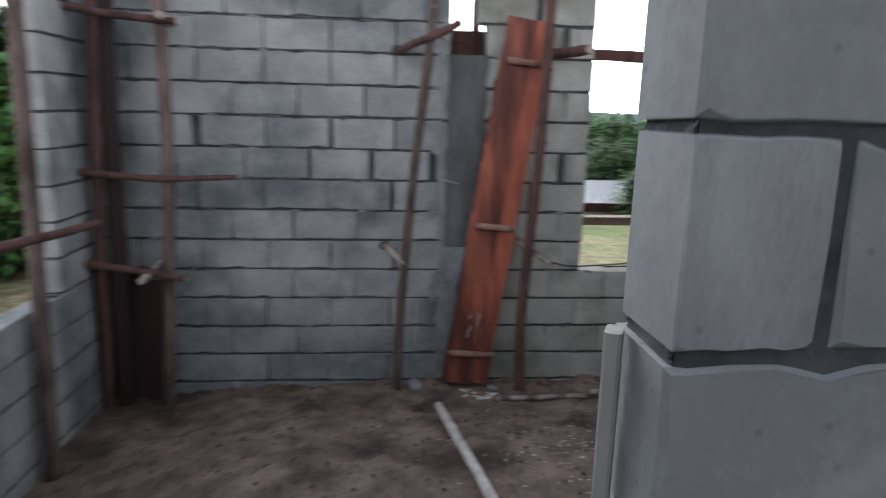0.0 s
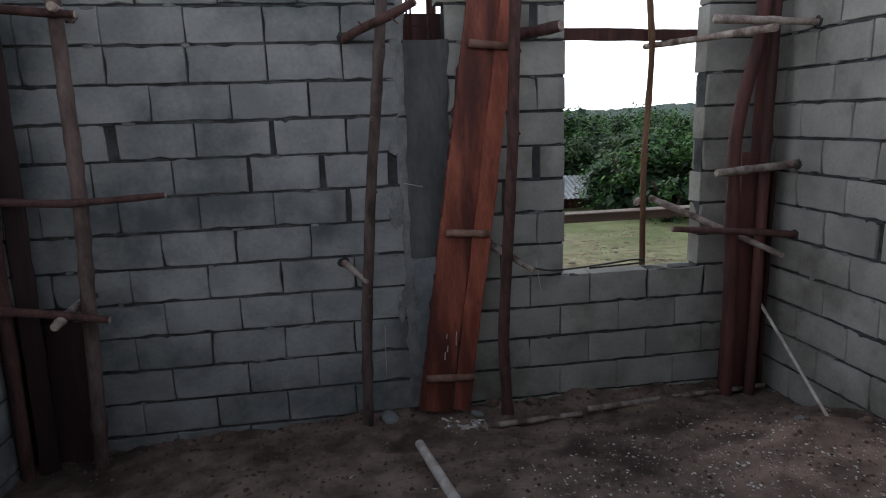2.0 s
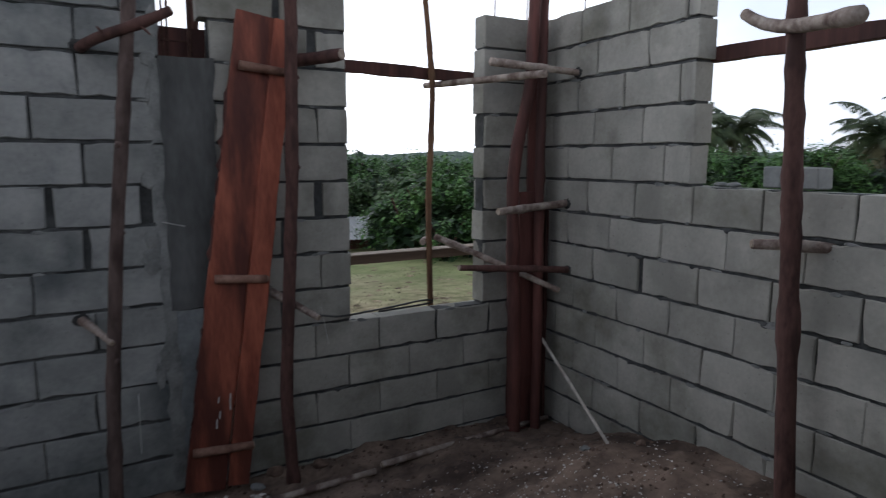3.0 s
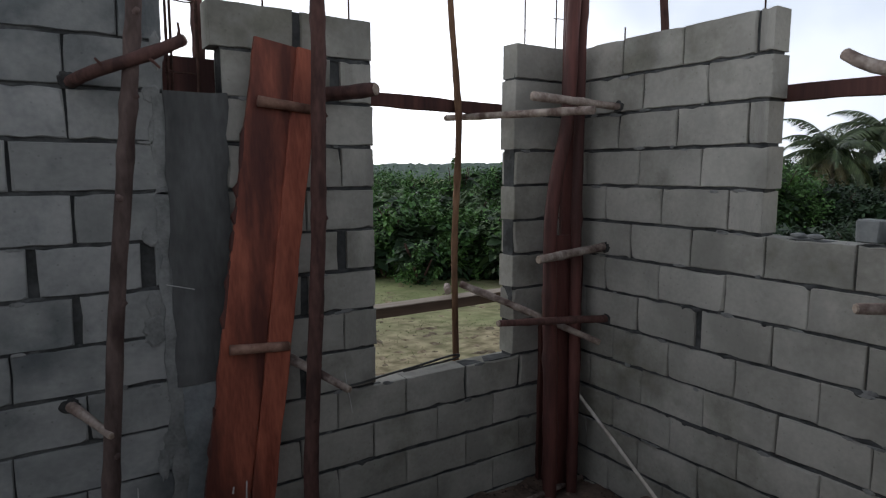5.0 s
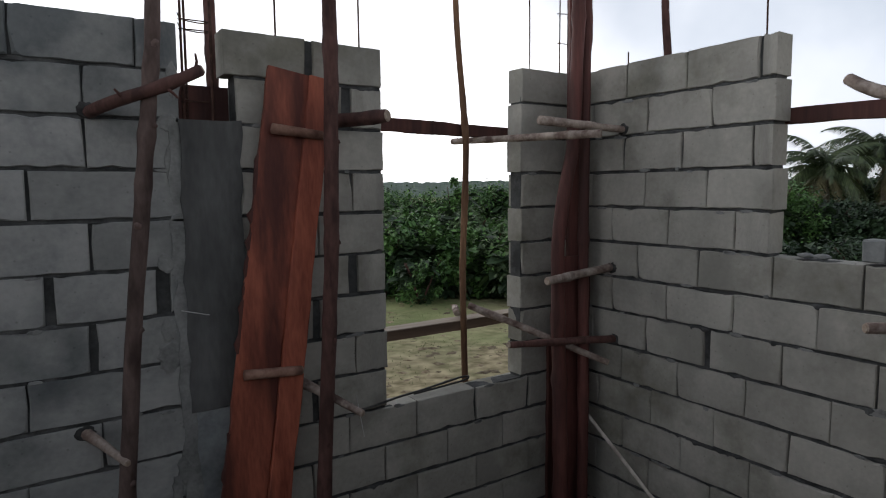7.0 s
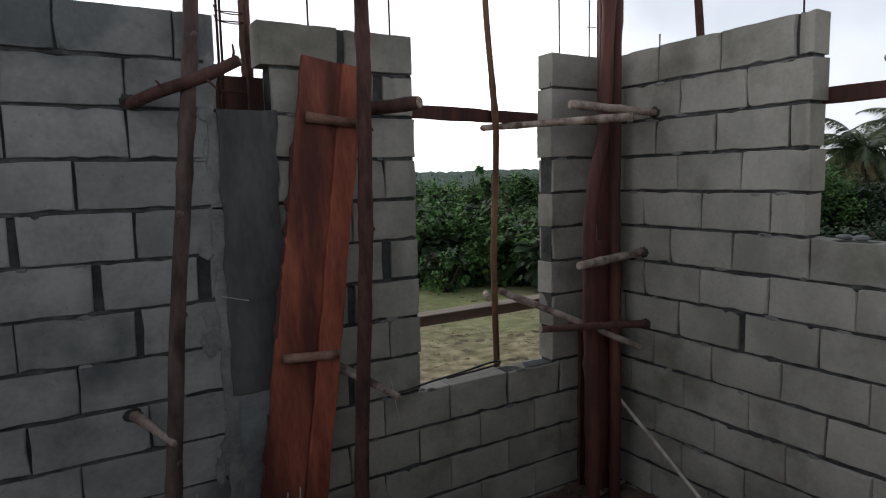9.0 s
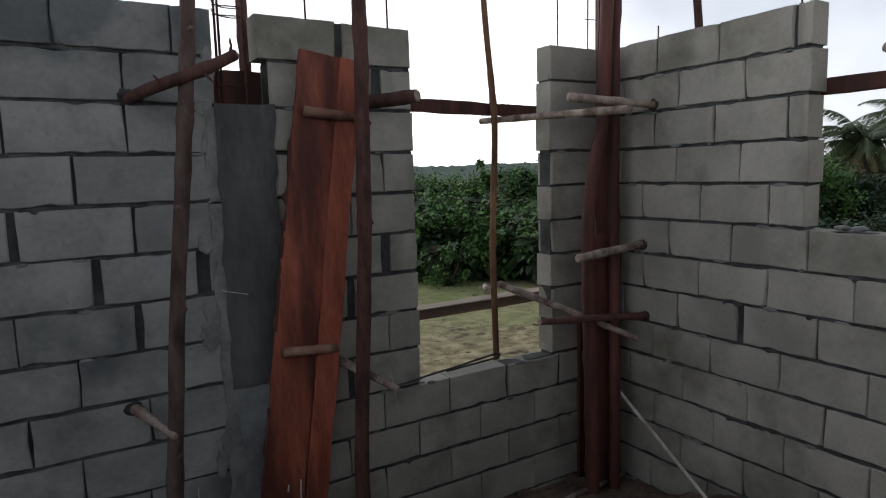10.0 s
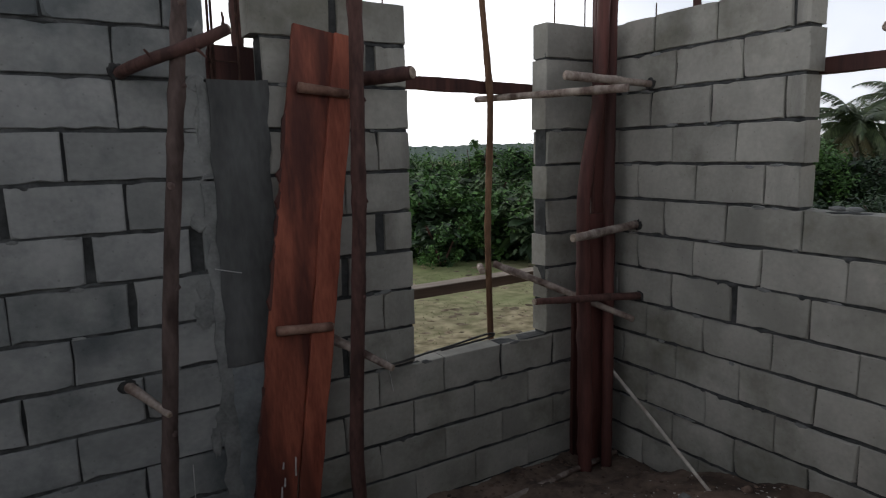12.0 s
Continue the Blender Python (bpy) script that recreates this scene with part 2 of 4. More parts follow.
def trodden(m, bare, pale):
    """Bare, trodden earth in a belt round the building site, thinning out into the grass."""
    n, l = m.node_tree.nodes, m.node_tree.links
    bsdf = n["Principled BSDF"]
    under = bsdf.inputs["Base Color"].links[0].from_socket
    tc, split, wide, fine = n.new("ShaderNodeTexCoord"), n.new("ShaderNodeSeparateXYZ"), n.new("ShaderNodeTexNoise"), n.new("ShaderNodeTexNoise")
    wide.inputs["Scale"].default_value, wide.inputs["Detail"].default_value = 0.9, 8
    fine.inputs["Scale"].default_value, fine.inputs["Detail"].default_value = 5.0, 6
    for t in (wide, fine):
        l.new(tc.outputs["Object"], t.inputs["Vector"])
    l.new(tc.outputs["Object"], split.inputs["Vector"])
    edge = n.new("ShaderNodeMath")
    edge.operation = "MULTIPLY_ADD"
    edge.inputs[1].default_value = 9.0
    l.new(wide.outputs["Fac"], edge.inputs[0])
    l.new(split.outputs["Y"], edge.inputs[2])
    span, tones, mix = n.new("ShaderNodeMapRange"), n.new("ShaderNodeValToRGB"), n.new("ShaderNodeMix")
    span.inputs["From Min"].default_value, span.inputs["From Max"].default_value = 11.5, 15.0
    span.inputs["To Min"].default_value, span.inputs["To Max"].default_value = 0.95, 0.08
    tones.color_ramp.elements[0].position, tones.color_ramp.elements[0].color = 0.36, (*bare, 1)
    tones.color_ramp.elements[1].position, tones.color_ramp.elements[1].color = 0.66, (*pale, 1)
    mix.data_type = "RGBA"
    l.new(edge.outputs["Value"], span.inputs["Value"])
    l.new(fine.outputs["Fac"], tones.inputs["Fac"])
    l.new(span.outputs["Result"], mix.inputs["Factor"])
    l.new(under, mix.inputs["A"])
    l.new(tones.outputs["Color"], mix.inputs["B"])
    l.new(mix.outputs["Result"], bsdf.inputs["Base Color"])


trodden(GRASS_GROUND, (0.2, 0.16, 0.08), (0.58, 0.48, 0.29))


# ---- building helpers ----
def mesh_of(name, bm, mat, smooth=False):
    me = bpy.data.meshes.new(name)
    bm.to_mesh(me)
    bm.free()
    me.materials.append(mat)
    if smooth:
        me.polygons.foreach_set("use_smooth", [True] * len(me.polygons))
    return me


def part(name, bm, mat, parent=None, label="", smooth=False):
    ob = new(name, mesh_of(name, bm, mat, smooth))
    ob.parent = parent
    return tagged(ob, label) if label else ob


def raw(name, verts, faces, mat, parent=None):
    me = bpy.data.meshes.new(name)
    me.from_pydata(verts, [], faces)
    me.materials.append(mat)
    ob = new(name, me)
    ob.parent = parent
    return ob


def thing(name, label, category, group="", kind="", at=(0, 0, 0)):
    ob = new(name)
    ob.location = at
    ob.empty_display_size = 0.1
    return tagged(ob, label, category, group, kind)


def box(bm, x0, x1, y0, y1, z0, z1, bevel=0.0):
    made = bmesh.ops.create_cube(bm, size=1, matrix=Matrix.Translation(((x0 + x1) / 2, (y0 + y1) / 2, (z0 + z1) / 2)) @ Matrix.Diagonal((x1 - x0, y1 - y0, z1 - z0, 1)))
    if bevel:
        bmesh.ops.bevel(bm, geom=list({e for v in made["verts"] for e in v.link_edges}), offset=bevel, segments=1, affect="EDGES")
    return bm


def plank(bm, a, b, width, thick, side, bevel=0.003, wane=0.0, seed=1, steps=14):
    """A sawn board from a to b; side: the way its width runs; wane: how uneven its edges are."""
    a, b = Vector(a), Vector(b)
    along = (b - a).normalized()
    u = Vector(side)
    u = (u - along * u.dot(along)).normalized()
    w = along.cross(u)
    rng = random.Random(seed)
    off = rng.uniform(0, 50)
    rings = []
    for i in range(steps + 1):
        c = a.lerp(b, i / steps)
        s0 = wane * noise.noise((off, i * 0.7, 0)) * 2
        s1 = wane * noise.noise((off + 9, i * 0.7, 3)) * 2
        ring = []
        for p, q in ((-0.5, -0.5), (0.5, -0.5), (0.5, 0.5), (-0.5, 0.5)):
            for k in (0, 1):
                first = (p * q > 0) == (k == 0)
                pu = p * width - (bevel * (1 if p > 0 else -1) if not first else 0) + (s0 if p < 0 else s1)
                pw = q * thick - (bevel * (1 if q > 0 else -1) if first else 0)
                ring.append(bm.verts.new(c + u * pu + w * pw))
        rings.append(ring)
    for r0, r1 in zip(rings, rings[1:]):
        for k in range(8):
            bm.faces.new((r0[k], r0[(k + 1) % 8], r1[(k + 1) % 8], r1[k]))
    bm.faces.new(list(reversed(rings[0])))
    bm.faces.new(rings[-1])
    bmesh.ops.recalc_face_normals(bm, faces=bm.faces[:])
    return bm


def tube(bm, points, r0, r1, sides=9, knots=0.12, step=0.06, seed=1, lumps=True):
    """A round stick along points, thinning from r0 to r1, with knots and a slight wander."""
    pts = [Vector(p) for p in points]
    path = []
    for a, b in zip(pts, pts[1:]):
        n = max(1, int((b - a).length / step))
        path += [a.lerp(b, i / n) for i in range(n)]
    path.append(pts[-1])
    for _ in range(2):
        path = [path[0]] + [(path[i - 1] + path[i] * 2 + path[i + 1]) / 4 for i in range(1, len(path) - 1)] + [path[-1]]
    rng = random.Random(seed)
    off = rng.uniform(0, 90)
    bumps = {rng.randrange(1, max(2, len(path) - 1)): rng.uniform(1.06, 1.22) for _ in range(len(path) // 6)} if lumps else {}
    rings = []
    for i, c in enumerate(path):
        d = (path[min(i + 1, len(path) - 1)] - path[max(i - 1, 0)]).normalized()
        u = d.orthogonal().normalized() if not rings else (u - d * u.dot(d)).normalized()
        v = d.cross(u)
        r = (r0 + (r1 - r0) * i / max(1, len(path) - 1)) * bumps.get(i, 1.0)
        ring = []
        for k in range(sides):
            ang = 2 * math.pi * k / sides
            rr = r * (1 + knots * noise.noise((off + math.cos(ang) * 1.3, math.sin(ang) * 1.3, i * step * 6)))
            ring.append(bm.verts.new(c + (u * math.cos(ang) + v * math.sin(ang)) * rr))
        rings.append(ring)
    for a, b in zip(rings, rings[1:]):
        for k in range(sides):
            bm.faces.new((a[k], a[(k + 1) % sides], b[(k + 1) % sides], b[k]))
    bm.faces.new(list(reversed(rings[0])))
    bm.faces.new(rings[-1])
    return bm


def stick(name, points, r0, r1, mat, parent=None, label="", category="stick", group="", seed=1, sides=9, cut=True, lumps=True):
    """A round pole or stick; a pale cut disc on its end."""
    ob = part(name, tube(bmesh.new(), points, r0, r1, sides, seed=seed, lumps=lumps, knots=0.12 if lumps else 0.05), mat, parent, smooth=True)
    if parent is None:
        tagged(ob, label, category, group)
    elif label:
        tagged(ob, label)
    if cut:
        a, b = Vector(points[-2]), Vector(points[-1])
        d = (b - a).normalized()
        bm = bmesh.new()
        bmesh.ops.create_cone(bm, cap_ends=True, segments=9, radius1=r1 * 0.96, radius2=r1 * 0.8, depth=0.008, matrix=Matrix.Translation(b + d * 0.003) @ d.to_track_quat("Z", "Y").to_matrix().to_4x4())
        part("cut_end", bm, CUT_WOOD, ob)
    return ob


# ---- levels: mortar joints lie at joint(k), counted down from the window bars ----
COURSE = 0.205


def joint(k):
    return 2.295 - COURSE * k


TOP = joint(-2)
XL, XR, YF, YB = -3.22, 1.352, 0.41, 4.0
THICK = 0.125


def soil_height(x, y):
    """Loose fill, heaped up to the middle and front of the room."""
    def smooth(t):
        t = min(1, max(0, t))
        return t * t * (3 - 2 * t)
    h = 0.045 + 0.11 * smooth((x - 0.1) / 1.1) * smooth((3.7 - y) / 1.0) + 0.22 * smooth((3.85 - y) / 1.5) * smooth((x + 3.2) / 1.5) - 0.07 * smooth((-1.9 - x) / 1.2)
    h += 0.035 * noise.noise((x * 1.3, y * 1.3, 0)) + 0.03 * noise.noise((x * 4, y * 4, 5)) + 0.022 * abs(noise.noise((x * 8, y * 8, 9))) + 0.016 * noise.noise((x * 17, y * 17, 2)) - 0.05 * max(0.0, noise.noise((x * 4.5, y * 4.5, 21)) - 0.22)
    foot = max(0.0, 1 - (YB - y) / 0.3) + max(0.0, 1 - (XR - x) / 0.25)
    h += foot * (-0.02 + 0.035 * noise.noise((x * 5, y * 5, 31)))
    return h


# ---- ground and floor ----
def grid_mesh(name, x0, x1, y0, y1, nx, ny, height, mat):
    xs, ys = np.linspace(x0, x1, nx), np.linspace(y0, y1, ny)
    verts = [(x, y, height(x, y)) for y in ys for x in xs]
    faces = [(j * nx + i, j * nx + i + 1, (j + 1) * nx + i + 1, (j + 1) * nx + i) for j in range(ny - 1) for i in range(nx - 1)]
    ob = raw(name, verts, faces, mat)
    ob.data.polygons.foreach_set("use_smooth", [True] * len(faces))
    return ob


def land(x, y):
    d = max(0.0, math.hypot(x, y - 2) - 4)
    near = noise.noise((x * 0.5, y * 0.5, 2)) * 0.05 if d < 40 else 0
    return -0.12 - 0.03 * min(d, 18) + near


steps = np.sinh(np.linspace(-8.3, 8.3, 150)) * 0.55
ground = raw("ground", [(x, y + 2, land(x, y + 2)) for y in steps for x in steps], [(j * 150 + i, j * 150 + i + 1, (j + 1) * 150 + i + 1, (j + 1) * 150 + i) for j in range(149) for i in range(149)], GRASS_GROUND)
ground.data.polygons.foreach_set("use_smooth", [True] * len(ground.data.polygons))
tagged(ground, "grassy rough ground round the unfinished house", "ground", kind="structure")
floor = grid_mesh("floor", XL - 0.05, XR + 0.05, -3.6, YB + 0.05, 170, 260, soil_height, SOIL)
tagged(floor, "bare damp brown earth floor of the unfinished room", "floor", kind="structure")

# ---- walls: a recessed mortar bed, and each block a piece of its own ----
def block_mesh(seed, mat):
    """A block with a ragged, chipped rim round its face."""
    rng = random.Random(seed)
    hx, hy, hz = 0.2, THICK / 2, 0.0975
    rim = [(u, -1) for u in (-1, -0.8, -0.5, -0.25, 0.05, 0.3, 0.6, 0.85, 1)] + [(1, 0.1), (1, 1)] + [(u, 1) for u in (0.75, 0.45, 0.2, -0.05, -0.35, -0.6, -0.85, -1)] + [(-1, 0.1)]
    n = len(rim)
    outer, inner, back = [], [], []
    for u, v in rim:
        chip = rng.uniform(0, 0.005) * rng.random() + (rng.uniform(0.004, 0.008) if rng.random() < 0.08 else 0)
        corner = abs(u) == 1 and abs(v) == 1
        x, z = u * (hx - chip * (1 if abs(u) == 1 else 0)), v * (hz - chip * (1 if abs(v) == 1 else 0.3))
        outer.append((x, -hy + 0.0035 + chip * 0.9, z))
        inset = 0.0022 + (0.004 if corner else 0) + chip * 0.6
        inner.append((x - inset * u * (1 if abs(u) == 1 else 0), -hy + rng.uniform(-0.001, 0.001), z - inset * v * (1 if abs(v) == 1 else 0)))
        back.append((u * hx, hy, v * hz))
    faces = [tuple(range(n))]
    faces += [(n + i, n + (i + 1) % n, (i + 1) % n, i) for i in range(n)]
    faces += [(2 * n + i, 2 * n + (i + 1) % n, n + (i + 1) % n, n + i) for i in range(n)]
    faces.append(tuple(reversed(range(2 * n, 3 * n))))
    me = bpy.data.meshes.new("brick")
    me.from_pydata(inner + outer + back, [], faces)
    me.materials.append(mat)
    return me


BLOCKS = [block_mesh(i, BLOCK) for i in range(24)]
BROWN_BLOCKS = [block_mesh(i + 50, BROWN_BLOCK) for i in range(24)]
rng_wall = random.Random(5)


def lay(parent, origin, along, k, s0, s1, joints, wide=None, tight=False, kinds=None, loose=False):
    """One course of blocks between s0 and s1 on a wall that runs from origin along the unit vector; joints: where its uprights lie."""
    turn = math.atan2(along[1], along[0])
    cuts = [s0] + sorted(s for s in joints if s0 + 0.05 < s < s1 - 0.05) + [s1]
    for n, (a, b) in enumerate(zip(cuts, cuts[1:])):
        g0 = 0.0 if n == 0 else rng_wall.choice((0.006, 0.007, 0.009) if loose else (0.0002, 0.0003, 0.0005) if tight else (0.0008, 0.001, 0.0015, 0.002, 0.003, 0.005))
        g1 = 0.0 if n == len(cuts) - 2 else rng_wall.choice((0.006, 0.007, 0.009) if loose else (0.0002, 0.0003, 0.0005) if tight else (0.0008, 0.001, 0.0015, 0.002, 0.003, 0.005))
        for at, gap in (wide or {}).items():
            g0 = gap / 2 if abs(a - at) < 0.02 else g0
            g1 = gap / 2 if abs(b - at) < 0.02 else g1
        a, b = a + g0, b - g1
        m = (a + b) / 2
        ob = new("brick", (kinds or BLOCKS)[rng_wall.randrange(24)])
        ob.parent = parent
        ob.location = (origin[0] + along[0] * m - along[1] * THICK / 2, origin[1] + along[1] * m + along[0] * THICK / 2, joint(k + 0.5) + rng_wall.uniform(-0.0015, 0.0015))
        ob.rotation_euler = (rng_wall.uniform(-0.006, 0.006), rng_wall.uniform(-0.005, 0.005), turn + rng_wall.uniform(-0.006, 0.006))
        ob.scale = ((b - a) / 0.4, 1, rng_wall.uniform(0.962, 1.006))


def running(k, s0, s1, first, size):
    start = s0 + first + (0.5 * size if k % 2 else 0)
    return [start + size * i + rng_wall.uniform(-0.012, 0.012) for i in range(-1, int((s1 - s0) / size) + 2)]


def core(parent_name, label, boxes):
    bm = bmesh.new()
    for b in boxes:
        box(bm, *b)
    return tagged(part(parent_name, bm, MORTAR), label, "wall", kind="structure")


LOW = -0.35
IN = 0.017
COL0, COL1 = -0.958, -0.745
WIN0, WIN1 = 0.0, 0.912
# back wall, x along, from the column to both sides
wall_back = core("wall_back", "unplastered grey concrete block wall with a window opening", [
    (XL - THICK, COL0 - 0.012, YB + IN, YB + THICK - IN, LOW, TOP - 0.01),
    (COL1 + 0.012, WIN0 - 0.01, YB + IN, YB + THICK - IN, LOW, TOP - 0.01),
    (WIN0 - 0.01, WIN1 + 0.01, YB + IN, YB + THICK - IN, LOW, joint(7) - 0.008),
    (WIN1 + 0.01, XR + 0.02, YB + IN, YB + THICK - IN, LOW, TOP - 0.01)])
LEFT_FIRST = {-2: -1.13, -1: -1.315, 0: -1.316, 1: -1.526, 2: -1.322, 3: -1.466, 4: -1.339, 5: -1.568, 6: -1.325, 7: -1.586, 8: -1.35, 9: -1.583, 10: -1.36, 11: -1.6, 12: -1.36}
MID = {-2: [-0.387], -1: [-0.2], 0: [-0.46], 1: [-0.177], 2: [-0.365], 3: [-0.182], 4: [-0.383], 5: [-0.179], 6: [-0.4]}
for k in range(-2, 13):
    first = LEFT_FIRST[k]
    lay(wall_back, (0, YB), (1, 0), k, XL, COL0 - rng_wall.uniform(0, 0.012), [first - 0.424 * i + rng_wall.uniform(-0.008, 0.008) for i in range(6)] + ([-1.064] if k == 3 else []), {-1.064: 0.055, -1.466: 0.032, -1.89: 0.022} if k == 3 else {-1.747: 0.028, -2.6: 0.06} if k == 2 else {-1.339: 0.026} if k == 4 else None)
    if k < 7:
        lay(wall_back, (0, YB), (1, 0), k, COL1 + (-0.035 if k == -2 else rng_wall.uniform(-0.01, 0.02)), WIN0 + rng_wall.uniform(-0.012, 0.004), MID[k], {-0.2: 0.05, -0.387: 0.035}, kinds=BROWN_BLOCKS)
        lay(wall_back, (0, YB), (1, 0), k, WIN1 + rng_wall.uniform(-0.004, 0.012), XR - 0.004, [], kinds=BROWN_BLOCKS)
    else:
        lay(wall_back, (0, YB), (1, 0), k, COL1, XR - 0.004, [(0.176 if k % 2 else -0.022) + 0.4 * i - 0.8 for i in range(6)], None, k > 8, BROWN_BLOCKS)

# right wall, along -y; its inner face looks to the room
OPEN0, OPEN1 = 2.745, 1.1
wall_right = core("wall_right", "unplastered grey concrete block wall with a high wide opening", [
    (XR + IN, XR + THICK - IN, OPEN0 + 0.008, YB + THICK - 0.01, LOW, TOP - 0.01),
    (XR + IN, XR + THICK - IN, OPEN1 - 0.008, OPEN0 + 0.008, LOW, joint(3) - 0.01),
    (XR + IN, XR + THICK - IN, YF - 0.13, OPEN1 - 0.008, LOW, TOP - 0.01)])
RIGHT_FIRST = {-2: 2.819, -1: 3.062, 0: 2.841, 1: 3.074, 2: 2.919, 3: 2.725, 4: 2.908, 5: 2.664, 6: 2.831, 7: 2.612, 8: 2.801, 9: 2.62, 10: 2.83, 11: 2.64, 12: 2.82}
for k in range(-2, 13):
    ups = [-(RIGHT_FIRST[k] + 0.39 * i) + rng_wall.uniform(-0.006, 0.006) for i in range(-7, 4)]
    # the course runs from y = 4.125 down to the front, so distances are counted as -y
    if k < 3:
        lay(wall_right, (XR, 0), (0, -1), k, -(YB + THICK), -OPEN0 + rng_wall.uniform(-0.006, 0.012), ups, {-2.819: 0.016} if k == -2 else None, k in (-1, 1), BROWN_BLOCKS)
        lay(wall_right, (XR, 0), (0, -1), k, -OPEN1, -YF, ups, None, False, BROWN_BLOCKS)
    else:
        lay(wall_right, (XR, 0), (0, -1), k, -(YB + THICK), -YF, ups, {-3.044: 0.036} if k == 5 else None, k > 5 or k % 3 == 1, BROWN_BLOCKS)

# left wall with a window, and the front wall with the doorway that the path goes through
LW0, LW1 = 1.6, 3.4
wall_left = core("wall_left", "unplastered grey concrete block wall with a window opening", [
    (XL - THICK + IN, XL - IN, LW1 + 0.01, YB - 0.001, LOW, TOP - 0.01),
    (XL - THICK + IN, XL - IN, LW0 - 0.01, LW1 + 0.01, LOW, joint(7) - 0.01),
    (XL - THICK + IN, XL - IN, YF - 0.13, LW0 - 0.01, LOW, TOP - 0.01)])
for k in range(-2, 13):
    ups = running(k, YF, YB, 0.1, 0.4)
    if k < 7:
        lay(wall_left, (XL, 0), (0, 1), k, LW1 + rng_wall.uniform(-0.01, 0.01), YB - 0.004, ups)
        lay(wall_left, (XL, 0), (0, 1), k, YF - 0.13, LW0, ups)
    else:
        lay(wall_left, (XL, 0), (0, 1), k, YF - 0.13, YB - 0.004, ups)
DOOR0, DOOR1 = -1.98, -1.105
wall_front = core("wall_front", "unplastered grey concrete block wall with a rough doorway", [
    (XL + 0.002, DOOR0 - 0.008, YF - THICK + IN, YF - IN, LOW, TOP - 0.01),
    (DOOR1 + 0.012, XR - 0.002, YF - THICK + 0.006, YF - 0.006, LOW, TOP - 0.01)])
for k in range(-2, 13):
    lay(wall_front, (0, YF - THICK), (1, 0), k - 0.17, XL + 0.004, DOOR0, running(k, XL, DOOR0, 0.3, 0.4))
    lay(wall_front, (0, YF - THICK), (1, 0), k - 0.17, DOOR1 + rng_wall.uniform(-0.01, 0.01), XR - 0.004, running(k + 1, DOOR1, XR, -0.06, 0.41), loose=True)



# ---- bedding mortar: ragged, partly squeezed out of the joints ----
def bed(parent, origin, along, spans, seed, shift=0.0):
    """The mortar in each bed joint of a wall; spans: joint number, from, to."""
    out = (along[1], -along[0])
    verts, faces = [], []
    for k, s0, s1 in spans:
        n = max(3, int((s1 - s0) / 0.011))
        first = len(verts)
        for i in range(n + 1):
            s = s0 + (s1 - s0) * i / n
            a = noise.noise((s * 5.0, k * 3.7 + seed, 0.0))
            b = noise.noise((s * 26.0, k * 5.1 + seed, 4.0))
            c = noise.noise((s * 70.0, k * 2.3 + seed, 8.0))
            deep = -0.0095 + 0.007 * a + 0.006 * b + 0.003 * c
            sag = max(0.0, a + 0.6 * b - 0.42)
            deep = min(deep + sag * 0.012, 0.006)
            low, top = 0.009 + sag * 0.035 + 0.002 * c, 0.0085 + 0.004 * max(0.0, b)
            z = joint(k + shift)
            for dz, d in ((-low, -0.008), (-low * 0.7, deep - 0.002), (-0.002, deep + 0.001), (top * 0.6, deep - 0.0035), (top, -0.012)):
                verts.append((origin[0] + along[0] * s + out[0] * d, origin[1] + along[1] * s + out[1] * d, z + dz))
        for i in range(n):
            for j in range(4):
                p = first + i * 5 + j
                faces.append((p, p + 5, p + 6, p + 1))
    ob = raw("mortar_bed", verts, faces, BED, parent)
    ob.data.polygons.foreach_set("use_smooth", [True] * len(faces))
    return tagged(ob, "ragged grey mortar in the bed joints", kind="stuff")


JOINTS = range(-1, 12)
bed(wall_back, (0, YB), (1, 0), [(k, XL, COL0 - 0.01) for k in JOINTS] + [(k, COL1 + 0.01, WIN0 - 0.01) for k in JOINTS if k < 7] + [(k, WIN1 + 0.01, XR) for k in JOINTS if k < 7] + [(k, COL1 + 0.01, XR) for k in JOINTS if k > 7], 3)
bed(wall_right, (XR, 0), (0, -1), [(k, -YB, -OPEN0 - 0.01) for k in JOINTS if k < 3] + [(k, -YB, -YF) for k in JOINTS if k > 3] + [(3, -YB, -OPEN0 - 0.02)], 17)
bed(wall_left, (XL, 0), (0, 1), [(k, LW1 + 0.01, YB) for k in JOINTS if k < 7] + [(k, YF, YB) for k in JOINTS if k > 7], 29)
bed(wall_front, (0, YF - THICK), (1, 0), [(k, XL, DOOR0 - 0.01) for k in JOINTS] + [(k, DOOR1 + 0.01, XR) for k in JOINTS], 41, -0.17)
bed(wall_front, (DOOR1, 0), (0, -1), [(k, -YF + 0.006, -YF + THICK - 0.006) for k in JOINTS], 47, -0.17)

# ---- the cast column in the back wall ----
def rough_box(bm, x0, x1, y0, y1, z0, z1, rough=0.004, cut=0.06, seed=1):
    box(bm, x0, x1, y0, y1, z0, z1)
    n = max(2, int((z1 - z0) / cut))
    bmesh.ops.subdivide_edges(bm, edges=[e for e in bm.edges if abs(e.verts[0].co.z - e.verts[1].co.z) > 0.01], cuts=n)
    bmesh.ops.subdivide_edges(bm, edges=[e for e in bm.edges if abs(e.verts[0].co.x - e.verts[1].co.x) > 0.05], cuts=3, use_grid_fill=True)
    for v in bm.verts:
        v.co += Vector((noise.noise(v.co * 9 + Vector((seed, 0, 0))), 0.5 * noise.noise(v.co * 7 + Vector((0, seed, 0))), noise.noise(v.co * 8 + Vector((0, 0, seed))))) * rough
    return bm


